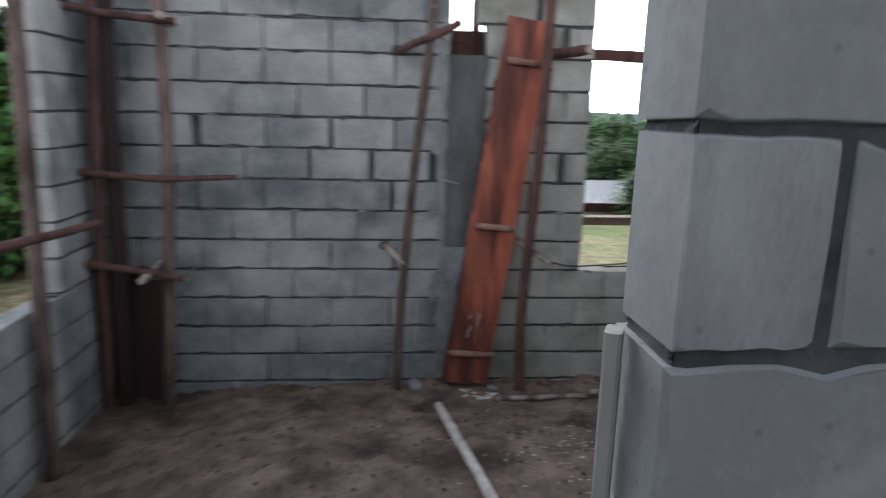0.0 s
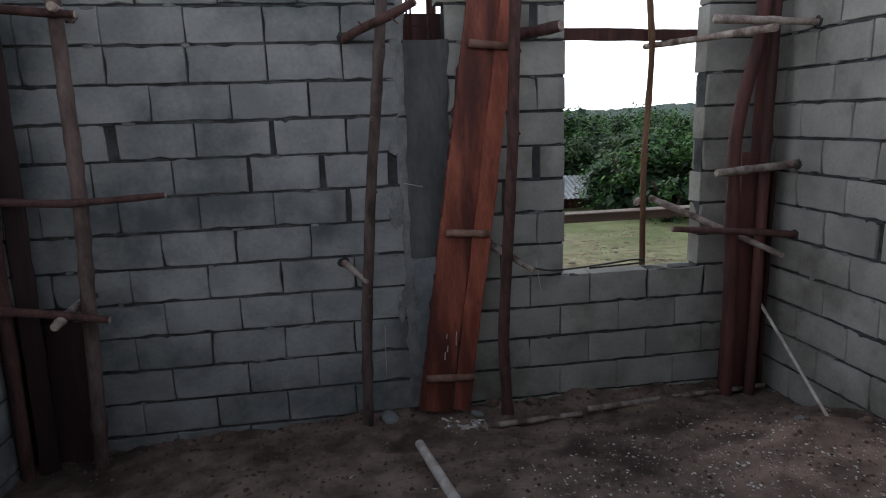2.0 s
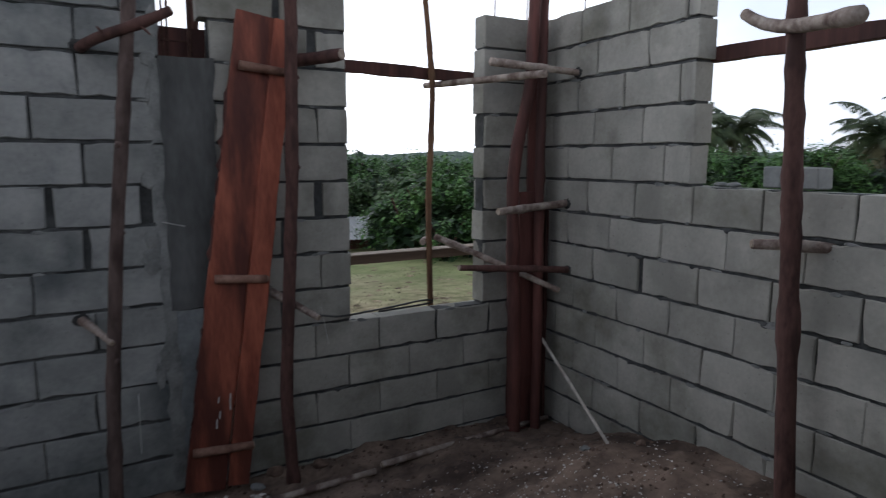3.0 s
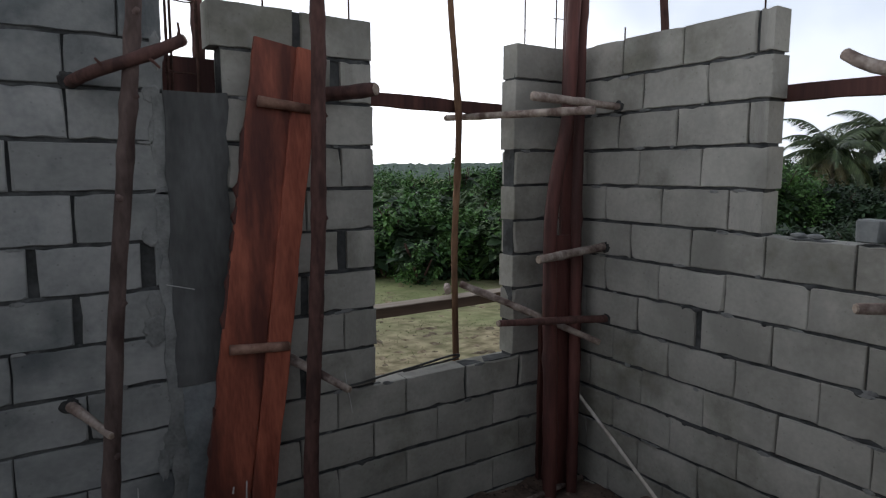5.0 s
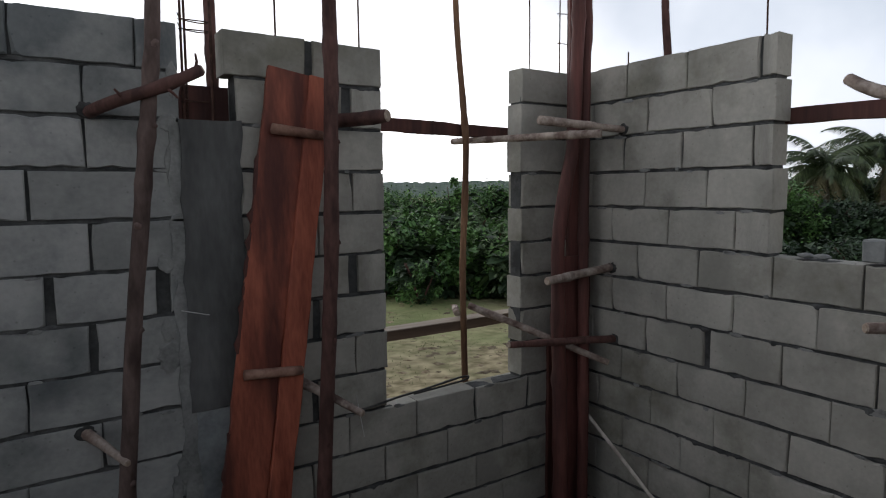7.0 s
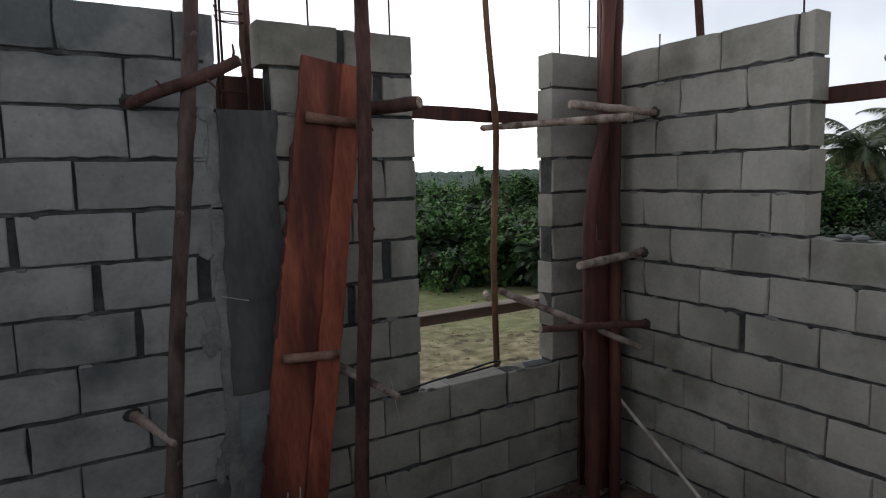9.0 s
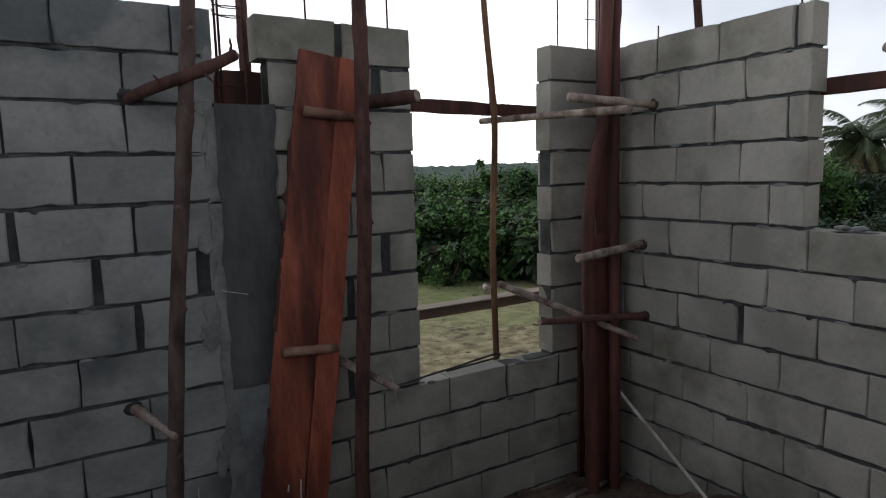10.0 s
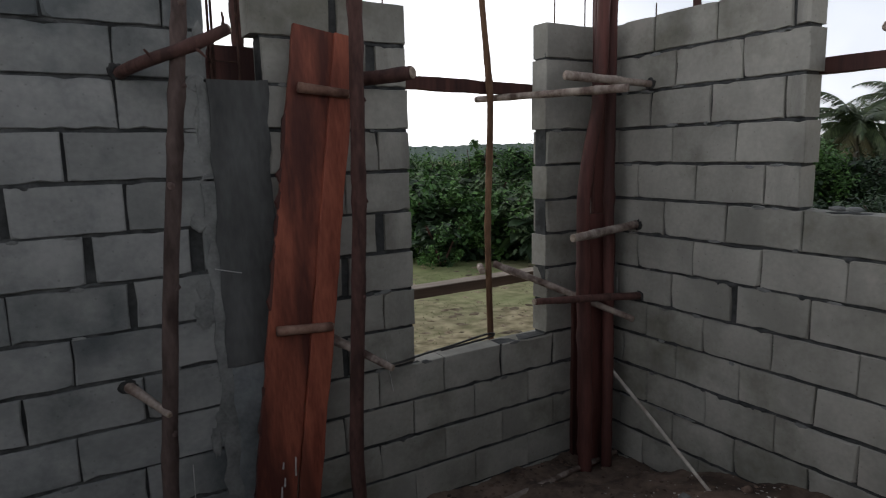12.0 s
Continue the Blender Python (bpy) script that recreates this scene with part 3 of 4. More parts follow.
column = thing("concrete_column", "freshly cast dark grey concrete column with bare steel on top", "column", at=(-0.855, 4.06, 0))
def child(ob, parent):
    ob.parent = parent
    ob.matrix_parent_inverse = Matrix.Translation(parent.location).inverted()
    return ob


child(part("upper_pour", rough_box(bmesh.new(), -0.975, -0.718, YB - 0.012, YB + THICK, 1.03, 2.3, 0.016), WET_CONCRETE, label="dark damp fresh concrete"), column)
child(part("seam", rough_box(bmesh.new(), -1.018, -0.95, YB - 0.006, YB + 0.06, 0.1, 2.28, 0.022, 0.025, seed=9), SMEAR, label="pale mortar squeezed out along the column"), column)
child(part("lower_pour", rough_box(bmesh.new(), COL0 - 0.005, COL1 + 0.005, YB - 0.003, YB + THICK - 0.003, LOW, 1.028, 0.006, seed=4), OLD_CONCRETE, label="paler older concrete"), column)
for x, y in ((-0.945, 4.03), (-0.915, 4.1), (-0.825, 4.03), (-0.805, 4.1)):
    child(part("rebar", tube(bmesh.new(), [(x, y, 2.25), (x + 0.004, y, 2.8), (x - 0.006, y, 3.6)], 0.0055, 0.0055, 6, 0.05, 0.2), RUST), column)
for z in (2.38, 2.68, 2.72, 2.98, 3.25):
    bm = bmesh.new()
    ring = [(-0.955, 4.02), (-0.795, 4.02), (-0.795, 4.11), (-0.955, 4.11), (-0.955, 4.02)]
    tube(bm, [(x, y, z + 0.006 * i) for i, (x, y) in enumerate(ring)], 0.003, 0.003, 5, 0, 0.05)
    child(part("tie", bm, RUST), column)

# formwork left behind the gap over the column
outer_form = thing("formwork_board", "dark stained formwork board behind the column", "board", at=(-0.85, 4.17, 0))
child(part("board", plank(bmesh.new(), (-0.85, 4.15, -0.1), (-0.842, 4.15, 2.47), 0.285, 0.024, (1, 0, 0), wane=0.004), DARK_BOARD), outer_form)
stick("pole", [(-0.76, 4.24, -0.2), (-0.765, 4.24, 1.8), (-0.77, 4.25, 3.3)], 0.03, 0.026, BARK, label="thin bark-covered pole outside the wall by the column", category="pole", group="scaffold poles", seed=41, cut=False)

# ---- the red form boards leaning on the column ----
lean = thing("column_formwork", "red-brown rough formwork boards nailed with cleats, leaning on the wall", "formwork", at=(-0.8, 3.83, 0.02))
lean_top, lean_foot = Vector((-0.462, 3.945, 2.535)), Vector((-0.83, 3.86, 0.08))
side = Vector((1, 0.03, 0.14))
child(part("wide_board", plank(bmesh.new(), lean_foot + Vector((-0.055, 0, 0)), lean_top + Vector((-0.042, 0.0, 0)), 0.2, 0.026, side, wane=0.004, seed=3, steps=30), BOARD), lean)
child(part("narrow_board", plank(bmesh.new(), lean_foot + Vector((0.11, -0.008, 0)), lean_top + Vector((0.101, -0.008, -0.02)), 0.108, 0.034, side, wane=0.004, seed=8, steps=30), RED_BOARD, label="narrow darker board"), lean)
for f0, f1, w, seed in ((0.5, 0.86, 0.03, 5), (0.1, 0.36, 0.018, 6)):
    edge_a, edge_b = (lean_foot.lerp(lean_top, f) + Vector((-0.148 + 0.008 * f, -0.004, -0.02)) for f in (f0, f1))
    child(part("bark_edge", plank(bmesh.new(), edge_a, edge_b, w, 0.024, side, bevel=0.006, wane=0.012, seed=seed, steps=22), DARK_BOARD, label="dark strip of bark left on the board edge"), lean)
for z, half in ((2.262, 0.118), (1.19, 0.13), (0.3, 0.15)):
    f = (z - lean_foot.z) / (lean_top.z - lean_foot.z)
    c = lean_foot.lerp(lean_top, f) + Vector((0.012, -0.04, 0))
    child(stick("cleat", [c + Vector((-half, -0.0, 0.01)), c, c + Vector((half, 0.006, -0.012))], 0.024, 0.021, CLEAT_WOOD, seed=int(z * 10), parent=lean), lean)

for f, x, ln in ((0.135, -0.03, 0.05), (0.155, -0.02, 0.04), (0.17, 0.03, 0.09), (0.19, -0.035, 0.03)):
    c = lean_foot.lerp(lean_top, f) + Vector((x, -0.0185, 0))
    child(part("mortar_drip", tube(bmesh.new(), [c + Vector((0.004, 0, ln)), c + Vector((0, -0.001, ln * 0.4)), c], 0.003, 0.0045, 6, 0.3, 0.012), STRING, label="pale splash of mortar"), lean)

# ---- scaffold poles and the sticks that hold them in the wall ----
def pole(points, r0, r1, seed, label, mat=None):
    return stick("scaffold_pole", points, r0, r1, mat or BARK, label=label, category="pole", group="scaffold poles", seed=seed, cut=False)


def peg(points, r0, r1, seed, mat=None, label="rough stick tied to a scaffold pole"):
    return stick("scaffold_stick", points, r0, r1, mat or PALE_WOOD, label=label, category="stick", group="scaffold sticks", seed=seed)


pole([(-1.30, 3.83, -0.02), (-1.275, 3.82, 0.7), (-1.215, 3.82, 1.4), (-1.16, 3.82, 1.9), (-1.085, 3.82, 2.6), (-1.05, 3.82, 3.5)], 0.033, 0.028, 11, "grey-brown knotty bark-covered pole standing by the block wall", GREY_BARK)
pole([(-0.43, 3.8, 0.0), (-0.455, 3.8, 0.55), (-0.385, 3.8, 1.7), (-0.365, 3.8, 2.5), (-0.372, 3.8, 3.5)], 0.035, 0.031, 12, "reddish bark-covered pole in front of the leaning boards")
peg([(-1.31, 4.03, 2.31), (-1.25, 3.86, 2.335), (-1.12, 3.77, 2.375), (-1.0, 3.755, 2.43), (-0.93, 3.75, 2.47)], 0.025, 0.022, 13, BARK, "forked dark stick tied across a scaffold pole")
peg([(-1.405, 4.05, 1.04), (-1.335, 3.92, 1.005), (-1.262, 3.78, 0.955)], 0.026, 0.013, 14, PALE_WOOD, label="pale sharpened stick let into the block wall")
peg([(-0.51, 4.03, 1.1), (-0.4, 3.86, 1.04), (-0.302, 3.69, 0.98)], 0.024, 0.017, 15, label="pale stick let into the block wall")
peg([(-0.33, 4.03, 2.33), (-0.24, 3.88, 2.325), (-0.135, 3.71, 2.335)], 0.036, 0.03, 16, BARK, "thick dark stick let into the block wall")



def stub(owner, at, way, r=0.012, length=0.035):
    """A branch cut off close to the pole."""
    a, d = Vector(at), Vector(way).normalized()
    part("knot", tube(bmesh.new(), [a, a + d * length * 0.5, a + d * length], r, r * 0.55, 7, 0.2, 0.012), owner.data.materials[0], owner, smooth=True)


knotty = {ob["label"]: ob for ob in scene.objects if ob.get("label", "").endswith(("by the block wall", "the leaning boards"))}
WAYS = ((1, -0.6, 0.5), (0.5, -1, 0.6), (1, -0.4, 0.6), (-0.4, -1, 0.5), (0.8, -0.8, 0.6))
GREY_KNOTS = ((-1.125, 3.815, 2.24), (-1.095, 3.815, 2.55), (-1.21, 3.815, 1.45), (-1.17, 3.815, 1.86), (-1.265, 3.815, 0.85))
RED_KNOTS = ((-0.38, 3.8, 1.75), (-0.405, 3.8, 1.3), (-0.37, 3.8, 2.2), (-0.43, 3.8, 0.82))
for label, ob in knotty.items():
    for at, way in zip(GREY_KNOTS if label.startswith("grey") else RED_KNOTS, WAYS):
        stub(ob, at, way, 0.019, 0.04)

# corner form boards and poles
corner = thing("corner_formwork", "dark red-brown formwork boards boxing the corner column", "formwork", at=(1.2, 3.88, 0))
child(part("board", plank(bmesh.new(), (1.165, 3.985, -0.1), (1.165, 3.985, 1.05), 0.1, 0.024, (1, 0, 0), wane=0.005, seed=21), DARK_BOARD), corner)
child(part("board", plank(bmesh.new(), (1.23, 3.86, -0.1), (1.215, 3.86, 3.3), 0.1, 0.05, (1, -0.5, 0), wane=0.004, seed=22, steps=30), WINE_BOARD, label="tall red upright board"), corner)
child(part("board", plank(bmesh.new(), (1.318, 3.9, -0.1), (1.318, 3.9, 1.5), 0.13, 0.024, (0, 1, 0), wane=0.005, seed=23), DARK_BOARD), corner)
child(part("board", plank(bmesh.new(), (1.13, 3.8, -0.05), (1.13, 3.8, 1.6), 0.12, 0.028, (1, -0.3, 0), wane=0.006, seed=24), WINE_BOARD), corner)
pole([(1.02, 3.76, 0.0), (1.0, 3.75, 0.7), (0.98, 3.75, 1.2), (0.97, 3.75, 1.7), (1.01, 3.75, 1.95), (1.09, 3.75, 2.25), (1.115, 3.75, 2.9), (1.12, 3.75, 3.5)], 0.044, 0.035, 25, "crooked reddish pole standing in the corner", WINE_BOARD)
pole([(1.16, 3.72, 0.0), (1.17, 3.73, 0.8), (1.175, 3.75, 1.7), (1.19, 3.76, 2.6), (1.21, 3.77, 3.45)], 0.034, 0.028, 26, "thin reddish pole standing in the corner", WINE_BOARD)
peg([(0.722, 3.63, 2.352), (1.08, 3.62, 2.34), (1.38, 3.62, 2.33)], 0.025, 0.019, 27)
peg([(0.955, 3.43, 2.278), (0.85, 3.85, 2.285), (0.7, 4.4, 2.292)], 0.023, 0.019, 28)
peg([(1.38, 3.7, 1.53), (1.05, 3.67, 1.51), (0.803, 3.65, 1.497)], 0.025, 0.024, 29)
peg([(1.39, 3.66, 1.095), (0.95, 3.67, 1.14), (0.548, 3.67, 1.178)], 0.023, 0.018, 30, BARK)
peg([(0.67, 4.2, 1.297), (0.949, 3.9, 1.147), (1.23, 3.6, 0.988)], 0.021, 0.019, 31)
peg([(0.66, 4.33, 1.262), (0.61, 4.25, 1.266), (0.556, 4.16, 1.27)], 0.022, 0.021, 36, label="short pale stick end tied to the window pole")
stick("brace_stick", [(1.24, 3.87, 0.7), (1.14, 3.4, 0.5), (1.05, 2.93, 0.28)], 0.0105, 0.009, STRIPPED, lumps=False, label="thin pale stick bracing the corner boards to the soil", category="stick", seed=32, cut=False)

# ---- bars and post in the back window ----
post = stick("scaffold_pole", [(0.62, 4.16, -0.2), (0.613, 4.16, 0.82), (0.597, 4.16, 1.5), (0.632, 4.16, 2.25), (0.565, 4.16, 2.95), (0.54, 4.16, 3.6)], 0.021, 0.017, POST_WOOD, label="thin yellowish peeled pole outside the window", category="pole", group="scaffold poles", seed=33, cut=False)
bar = thing("window_bar", "dark rough timber tied across the window opening", "timber", at=(0.45, 4.15, 2.33))
child(part("timber", plank(bmesh.new(), (-0.35, 4.215, 2.36), (1.15, 4.215, 2.335), 0.07, 0.045, (0, 0, 1), wane=0.004, seed=34), DARK_BOARD), bar)
shelf = thing("window_plank", "weathered sawn plank tied across the window opening", "plank", at=(0.45, 4.17, 1.22))
child(part("plank", plank(bmesh.new(), (-0.3, 4.245, 1.18), (1.15, 4.235, 1.185), 0.11, 0.055, (0, 1, 0), wane=0.003, seed=35), PLANK), shelf)
# thin paler layer paints the sky light on the upper face
child(part("sawn_top", plank(bmesh.new(), (-0.3, 4.245, 1.2105), (1.15, 4.235, 1.2155), 0.106, 0.005, (0, 1, 0), bevel=0.001, wane=0.003, seed=35), LIT_SAWN, label="sawn upper face coloured paler for the sky light on it"), shelf)

# ---- the pole and sticks at the opening in the right wall ----
pole([(1.13, 1.98, 0.15), (1.15, 2.03, 0.7), (1.16, 2.08, 1.5), (1.15, 2.125, 2.4), (1.15, 2.14, 3.4)], 0.04, 0.034, 51, "reddish bark-covered pole by the opening in the wall")
peg([(1.0, 1.8, 2.29), (1.1, 2.1, 2.31), (1.14, 2.25, 2.34), (1.15, 2.35, 2.41)], 0.03, 0.024, 52, label="crooked grey stick tied to a scaffold pole")
peg([(1.4, 2.0, 1.44), (1.3, 2.12, 1.45), (1.15, 2.24, 1.45)], 0.026, 0.022, 53)
rbar = thing("opening_bar", "dark rough timber tied across the wall opening", "timber", at=(1.52, 2.0, 2.3))
child(part("timber", plank(bmesh.new(), (1.505, 2.95, 2.33), (1.505, 0.95, 2.31), 0.075, 0.05, (0, 0, 1), wane=0.004, seed=54), DARK_BOARD), rbar)
pole([(1.56, 3.42, -0.3), (1.55, 3.43, 1.5), (1.5, 3.44, 2.75), (1.47, 3.44, 2.9), (1.45, 3.44, 3.3)], 0.026, 0.022, 55, "thin crooked pole standing outside the wall")

# ---- left corner ----
# the dimness of this corner is put into the board colour
lcorner = thing("corner_formwork", "brown formwork boards boxing the corner column, coloured near black for the dim corner", "formwork", at=(-3.1, 3.88, 0))
child(part("board", plank(bmesh.new(), (-3.06, 3.98, -0.15), (-3.06, 3.98, 0.85), 0.26, 0.024, (1, 0, 0), wane=0.005, seed=61), DIM_BOARD), lcorner)
child(part("board", plank(bmesh.new(), (-3.205, 3.86, -0.15), (-3.205, 3.86, 0.9), 0.22, 0.024, (0, 1, 0), wane=0.005, seed=62), DIM_BOARD), lcorner)
child(part("board", plank(bmesh.new(), (-3.1, 3.82, -0.15), (-3.02, 3.82, 3.2), 0.1, 0.05, (1, 0.4, 0), wane=0.004, seed=63, steps=30), DIM_BOARD), lcorner)
child(part("board", plank(bmesh.new(), (-2.98, 3.9, -0.1), (-2.95, 3.92, 0.8), 0.2, 0.026, (1, 0.2, 0), wane=0.006, seed=64), DIM_BOARD), lcorner)
pole([(-2.81, 3.78, -0.06), (-2.76, 3.78, 0.8), (-2.717, 3.78, 1.5), (-2.705, 3.78, 2.4), (-2.74, 3.78, 3.2)], 0.04, 0.034, 65, "grey-brown bark-covered pole standing near the corner", GREY_BARK)
pole([(-3.18, 3.74, -0.08), (-3.14, 3.74, 1.2), (-3.08, 3.74, 2.4), (-3.06, 3.75, 3.2)], 0.036, 0.03, 66, "reddish bark-covered pole standing in the corner")
peg([(-3.25, 3.72, 1.53), (-2.75, 3.71, 1.49), (-2.29, 3.75, 1.508)], 0.024, 0.016, 67, BARK)
peg([(-3.4, 3.72, 2.5), (-3.0, 3.71, 2.44), (-2.6, 3.73, 2.41)], 0.026, 0.02, 68, BARK)
peg([(-3.26, 3.7, 0.965), (-2.95, 3.69, 0.93), (-2.64, 3.72, 0.86)], 0.026, 0.02, 69, BARK)
peg([(-2.72, 4.05, 2.44), (-2.7, 3.85, 2.43), (-2.68, 3.68, 2.44)], 0.026, 0.024, 70)
peg([(-2.82, 4.05, 0.93), (-2.84, 3.85, 0.92), (-2.87, 3.62, 0.87)], 0.026, 0.022, 71)
pole([(-3.14, 2.95, -0.05), (-3.14, 3.0, 0.6), (-3.15, 3.05, 1.3), (-3.15, 3.1, 2.4), (-3.15, 3.1, 3.2)], 0.04, 0.034, 72, "grey-brown bark-covered pole by the window opening", GREY_BARK)
peg([(-3.16, 2.7, 1.27), (-3.03, 3.05, 1.28), (-2.95, 3.3, 1.29)], 0.026, 0.022, 73, BARK)

# ---- things on the floor ----
def laid(a, b, r):
    """A straight stick from a to b, half sunk where the soil rises under it."""
    hs = [soil_height(a[0] + (b[0] - a[0]) * i / 12, a[1] + (b[1] - a[1]) * i / 12) for i in range(13)]
    slope, base = np.polyfit(np.linspace(0, 1, 13), hs, 1)
    return [(a[0] + (b[0] - a[0]) * f, a[1] + (b[1] - a[1]) * f, float(base + slope * f) + r) for f in (0, 0.5, 1)]


stick("floor_pole", laid((0.0, 3.66), (-0.66, 3.62), 0.018), 0.017, 0.019, PALE_WOOD, lumps=False, label="pale debarked pole lying along the wall foot", category="pole", group="floor poles", seed=81)
stick("floor_pole", laid((1.33, 3.8), (0.05, 3.68), 0.018), 0.016, 0.019, PALE_WOOD, lumps=False, label="pale debarked pole lying along the wall foot", category="pole", group="floor poles", seed=82)
stick("floor_pole", [(-0.82, 1.5, 0.36), (-0.93, 2.35, 0.295), (-1.05, 3.25, 0.205)], 0.028, 0.024, STRIPPED, lumps=False, label="straight pale debarked pole lying on the soil", category="pole", group="floor poles", seed=83)

# ---- unseen walls added round the start of the walk, to keep low sky light off the front wall ----
wall_porch = core("wall_porch", "unseen plain grey walls added to hold back low sky light", [
    (XL - THICK, XL, -3.6, YF - THICK - 0.004, LOW, TOP),
    (XR, XR + THICK, -3.6, YF - THICK - 0.004, LOW, TOP),
    (XL, XR, -3.6 - THICK, -3.6, LOW, TOP)])

# ---- the strip of timber at the doorway ----
strip = thing("door_strip", "grey weathered timber strip against the doorway blocks", "timber", at=(-1.11, 0.36, soil_height(-1.11, 0.36)))
child(part("timber", plank(bmesh.new(), (-1.117, 0.37, soil_height(-1.1, 0.37) - 0.05), (-1.123, 0.365, 1.715), 0.03, 0.018, (0.5, 1, 0), wane=0.002, seed=90), GREY_WOOD), strip)

# ---- bars of steel standing out of the wall tops ----
def starter(points, label="thin rusty steel bar standing out of the wall top"):
    ob = part("steel_bar", tube(bmesh.new(), points, 0.0045, 0.0045, 6, 0.03, 0.2), RUST)
    return tagged(ob, label, "steel bar", "wall bars")


for x, h in ((-0.523, 0.5), (-0.097, 0.5), (1.029, 0.55)):
    starter([(x, 4.06, TOP - 0.1), (x + 0.004, 4.06, TOP + h * 0.5), (x - 0.006, 4.06, TOP + h)])
starter([(1.41, 2.827, TOP - 0.1), (1.41, 2.83, TOP + 0.17)])
starter([(1.41, 3.642, TOP - 0.1), (1.41, 3.642, TOP + 0.07)])
for x, y in ((1.31, 4.03), (1.345, 4.06), (1.31, 4.1)):
    starter([(x, y, TOP - 0.2), (x, y, TOP + 0.3), (x + 0.003, y, TOP + 0.8)])
for z in (TOP + 0.17, TOP + 0.35):
    tagged(part("steel_tie", tube(bmesh.new(), [(1.3, 4.02, z), (1.36, 4.05, z + 0.02), (1.3, 4.11, z + 0.025)], 0.003, 0.003, 5, 0, 0.05), RUST), "bent steel tie on the corner bars", "steel tie", "corner ties")

# loose bits on the sill of the right wall
for y, w in ((2.36, 0.09), (2.23, 0.12)):
    bm = box(bmesh.new(), XR + 0.012, XR + 0.112, y - w, y, joint(3) + 0.001, joint(3) + 0.095, 0.006)
    for v in bm.verts:
        v.co += Vector((noise.noise(v.co * 20), noise.noise(v.co * 21), noise.noise(v.co * 22) if v.co.z > joint(3) + 0.05 else 0)) * 0.01
    tagged(part("block_piece", bm, BLOCK), "broken grey block piece lying on the wall top", "block piece", "broken blocks")
for y in (2.53, 2.6):
    bm = bmesh.new()
    bmesh.ops.create_icosphere(bm, subdivisions=2, radius=0.022, matrix=Matrix.Translation((XR + 0.05, y, joint(3) + 0.006)) @ Matrix.Diagonal((1, 1.7, 0.6, 1)))
    for v in bm.verts:
        v.co += Vector((noise.noise(v.co * 60), noise.noise(v.co * 61), 0)) * 0.008
    tagged(part("mortar_lump", bm, SMEAR), "small dried mortar lump on the wall top", "mortar lump", "mortar lumps")

# wire lying over the window sill, and bits of string in the joints
tagged(part("wire", tube(bmesh.new(), [(-0.29, 3.72, 0.985), (-0.1, 3.95, 0.9), (0.05, 4.03, 0.885), (0.3, 4.05, 0.895), (0.5, 4.07, 0.91), (0.62, 4.1, 0.9), (0.63, 4.12, 0.87), (0.45, 4.09, 0.872), (0.2, 4.07, 0.87)], 0.006, 0.006, 6, 0.05, 0.05), WIRE), "black wire looped over the window sill", "wire")
for a, c in (((-1.0, 3.99, 1.49), (-0.9, 3.93, 1.47)), ((-0.19, 3.985, 0.96), (-0.155, 3.975, 0.74)), ((-1.16, 3.985, 0.62), (-1.165, 3.98, 0.3))):
    tagged(part("string_end", tube(bmesh.new(), [a, c], 0.0022, 0.0022, 5, 0.1, 0.05), STRING), "short pale string end hanging from the wall joint", "string", "string ends")


# ---- smears of mortar that hang on the blocks beside the joints ----
def smear(parent, x, z, w, h, seed, face=YB, axis="y"):
    """A thin irregular pat on a wall face, dried mortar unless given another material."""
    rng = random.Random(seed)
    n = 20
    out, top = [], []
    for i in range(n):
        a = 2 * math.pi * i / n
        r = rng.uniform(0.72, 1.0)
        out.append((math.cos(a) * r * w / 2, math.sin(a) * r * h / 2))
    verts, faces = [], []
    for u, v in out:
        verts.append((x + u, face - 0.0005, z + v) if axis == "y" else (face - 0.0005, x + u, z + v))
    for u, v in out:
        verts.append((x + u * 0.8, face - 0.0045, z + v * 0.8) if axis == "y" else (face - 0.0045, x + u * 0.8, z + v * 0.8))
    faces = [(i, (i + 1) % n, n + (i + 1) % n, n + i) for i in range(n)] + [tuple(range(n, 2 * n))]
    return raw("mortar_smear", verts, faces, SMEAR, parent)


rng = random.Random(77)
for k in range(-1, 9):
    for _ in range(1):
        smear(wall_back, -1.02 + rng.uniform(-0.04, 0.05), joint(k) + rng.uniform(-0.09, 0.05), rng.uniform(0.05, 0.11), rng.uniform(0.07, 0.2), rng.random() * 1000)
for k in range(-1, 11):
    for i in range(7):
        x = rng.uniform(XL + 0.1, 1.0)
        if (k < 7 and -0.05 < x < 0.95) or COL0 - 0.02 < x < COL1 + 0.02:
            continue
        smear(wall_back, x, joint(k) - rng.uniform(-0.006, 0.014), rng.uniform(0.03, 0.1), rng.uniform(0.012, 0.026), rng.random() * 1000)
    for i in range(5):
        y = rng.uniform(1.9, 3.9)
        if k <= 3 and y < OPEN0 + 0.06:
            continue
        smear(wall_right, y, joint(k) - rng.uniform(-0.006, 0.014), rng.uniform(0.03, 0.1), rng.uniform(0.012, 0.026), rng.random() * 1000, XR, "x")

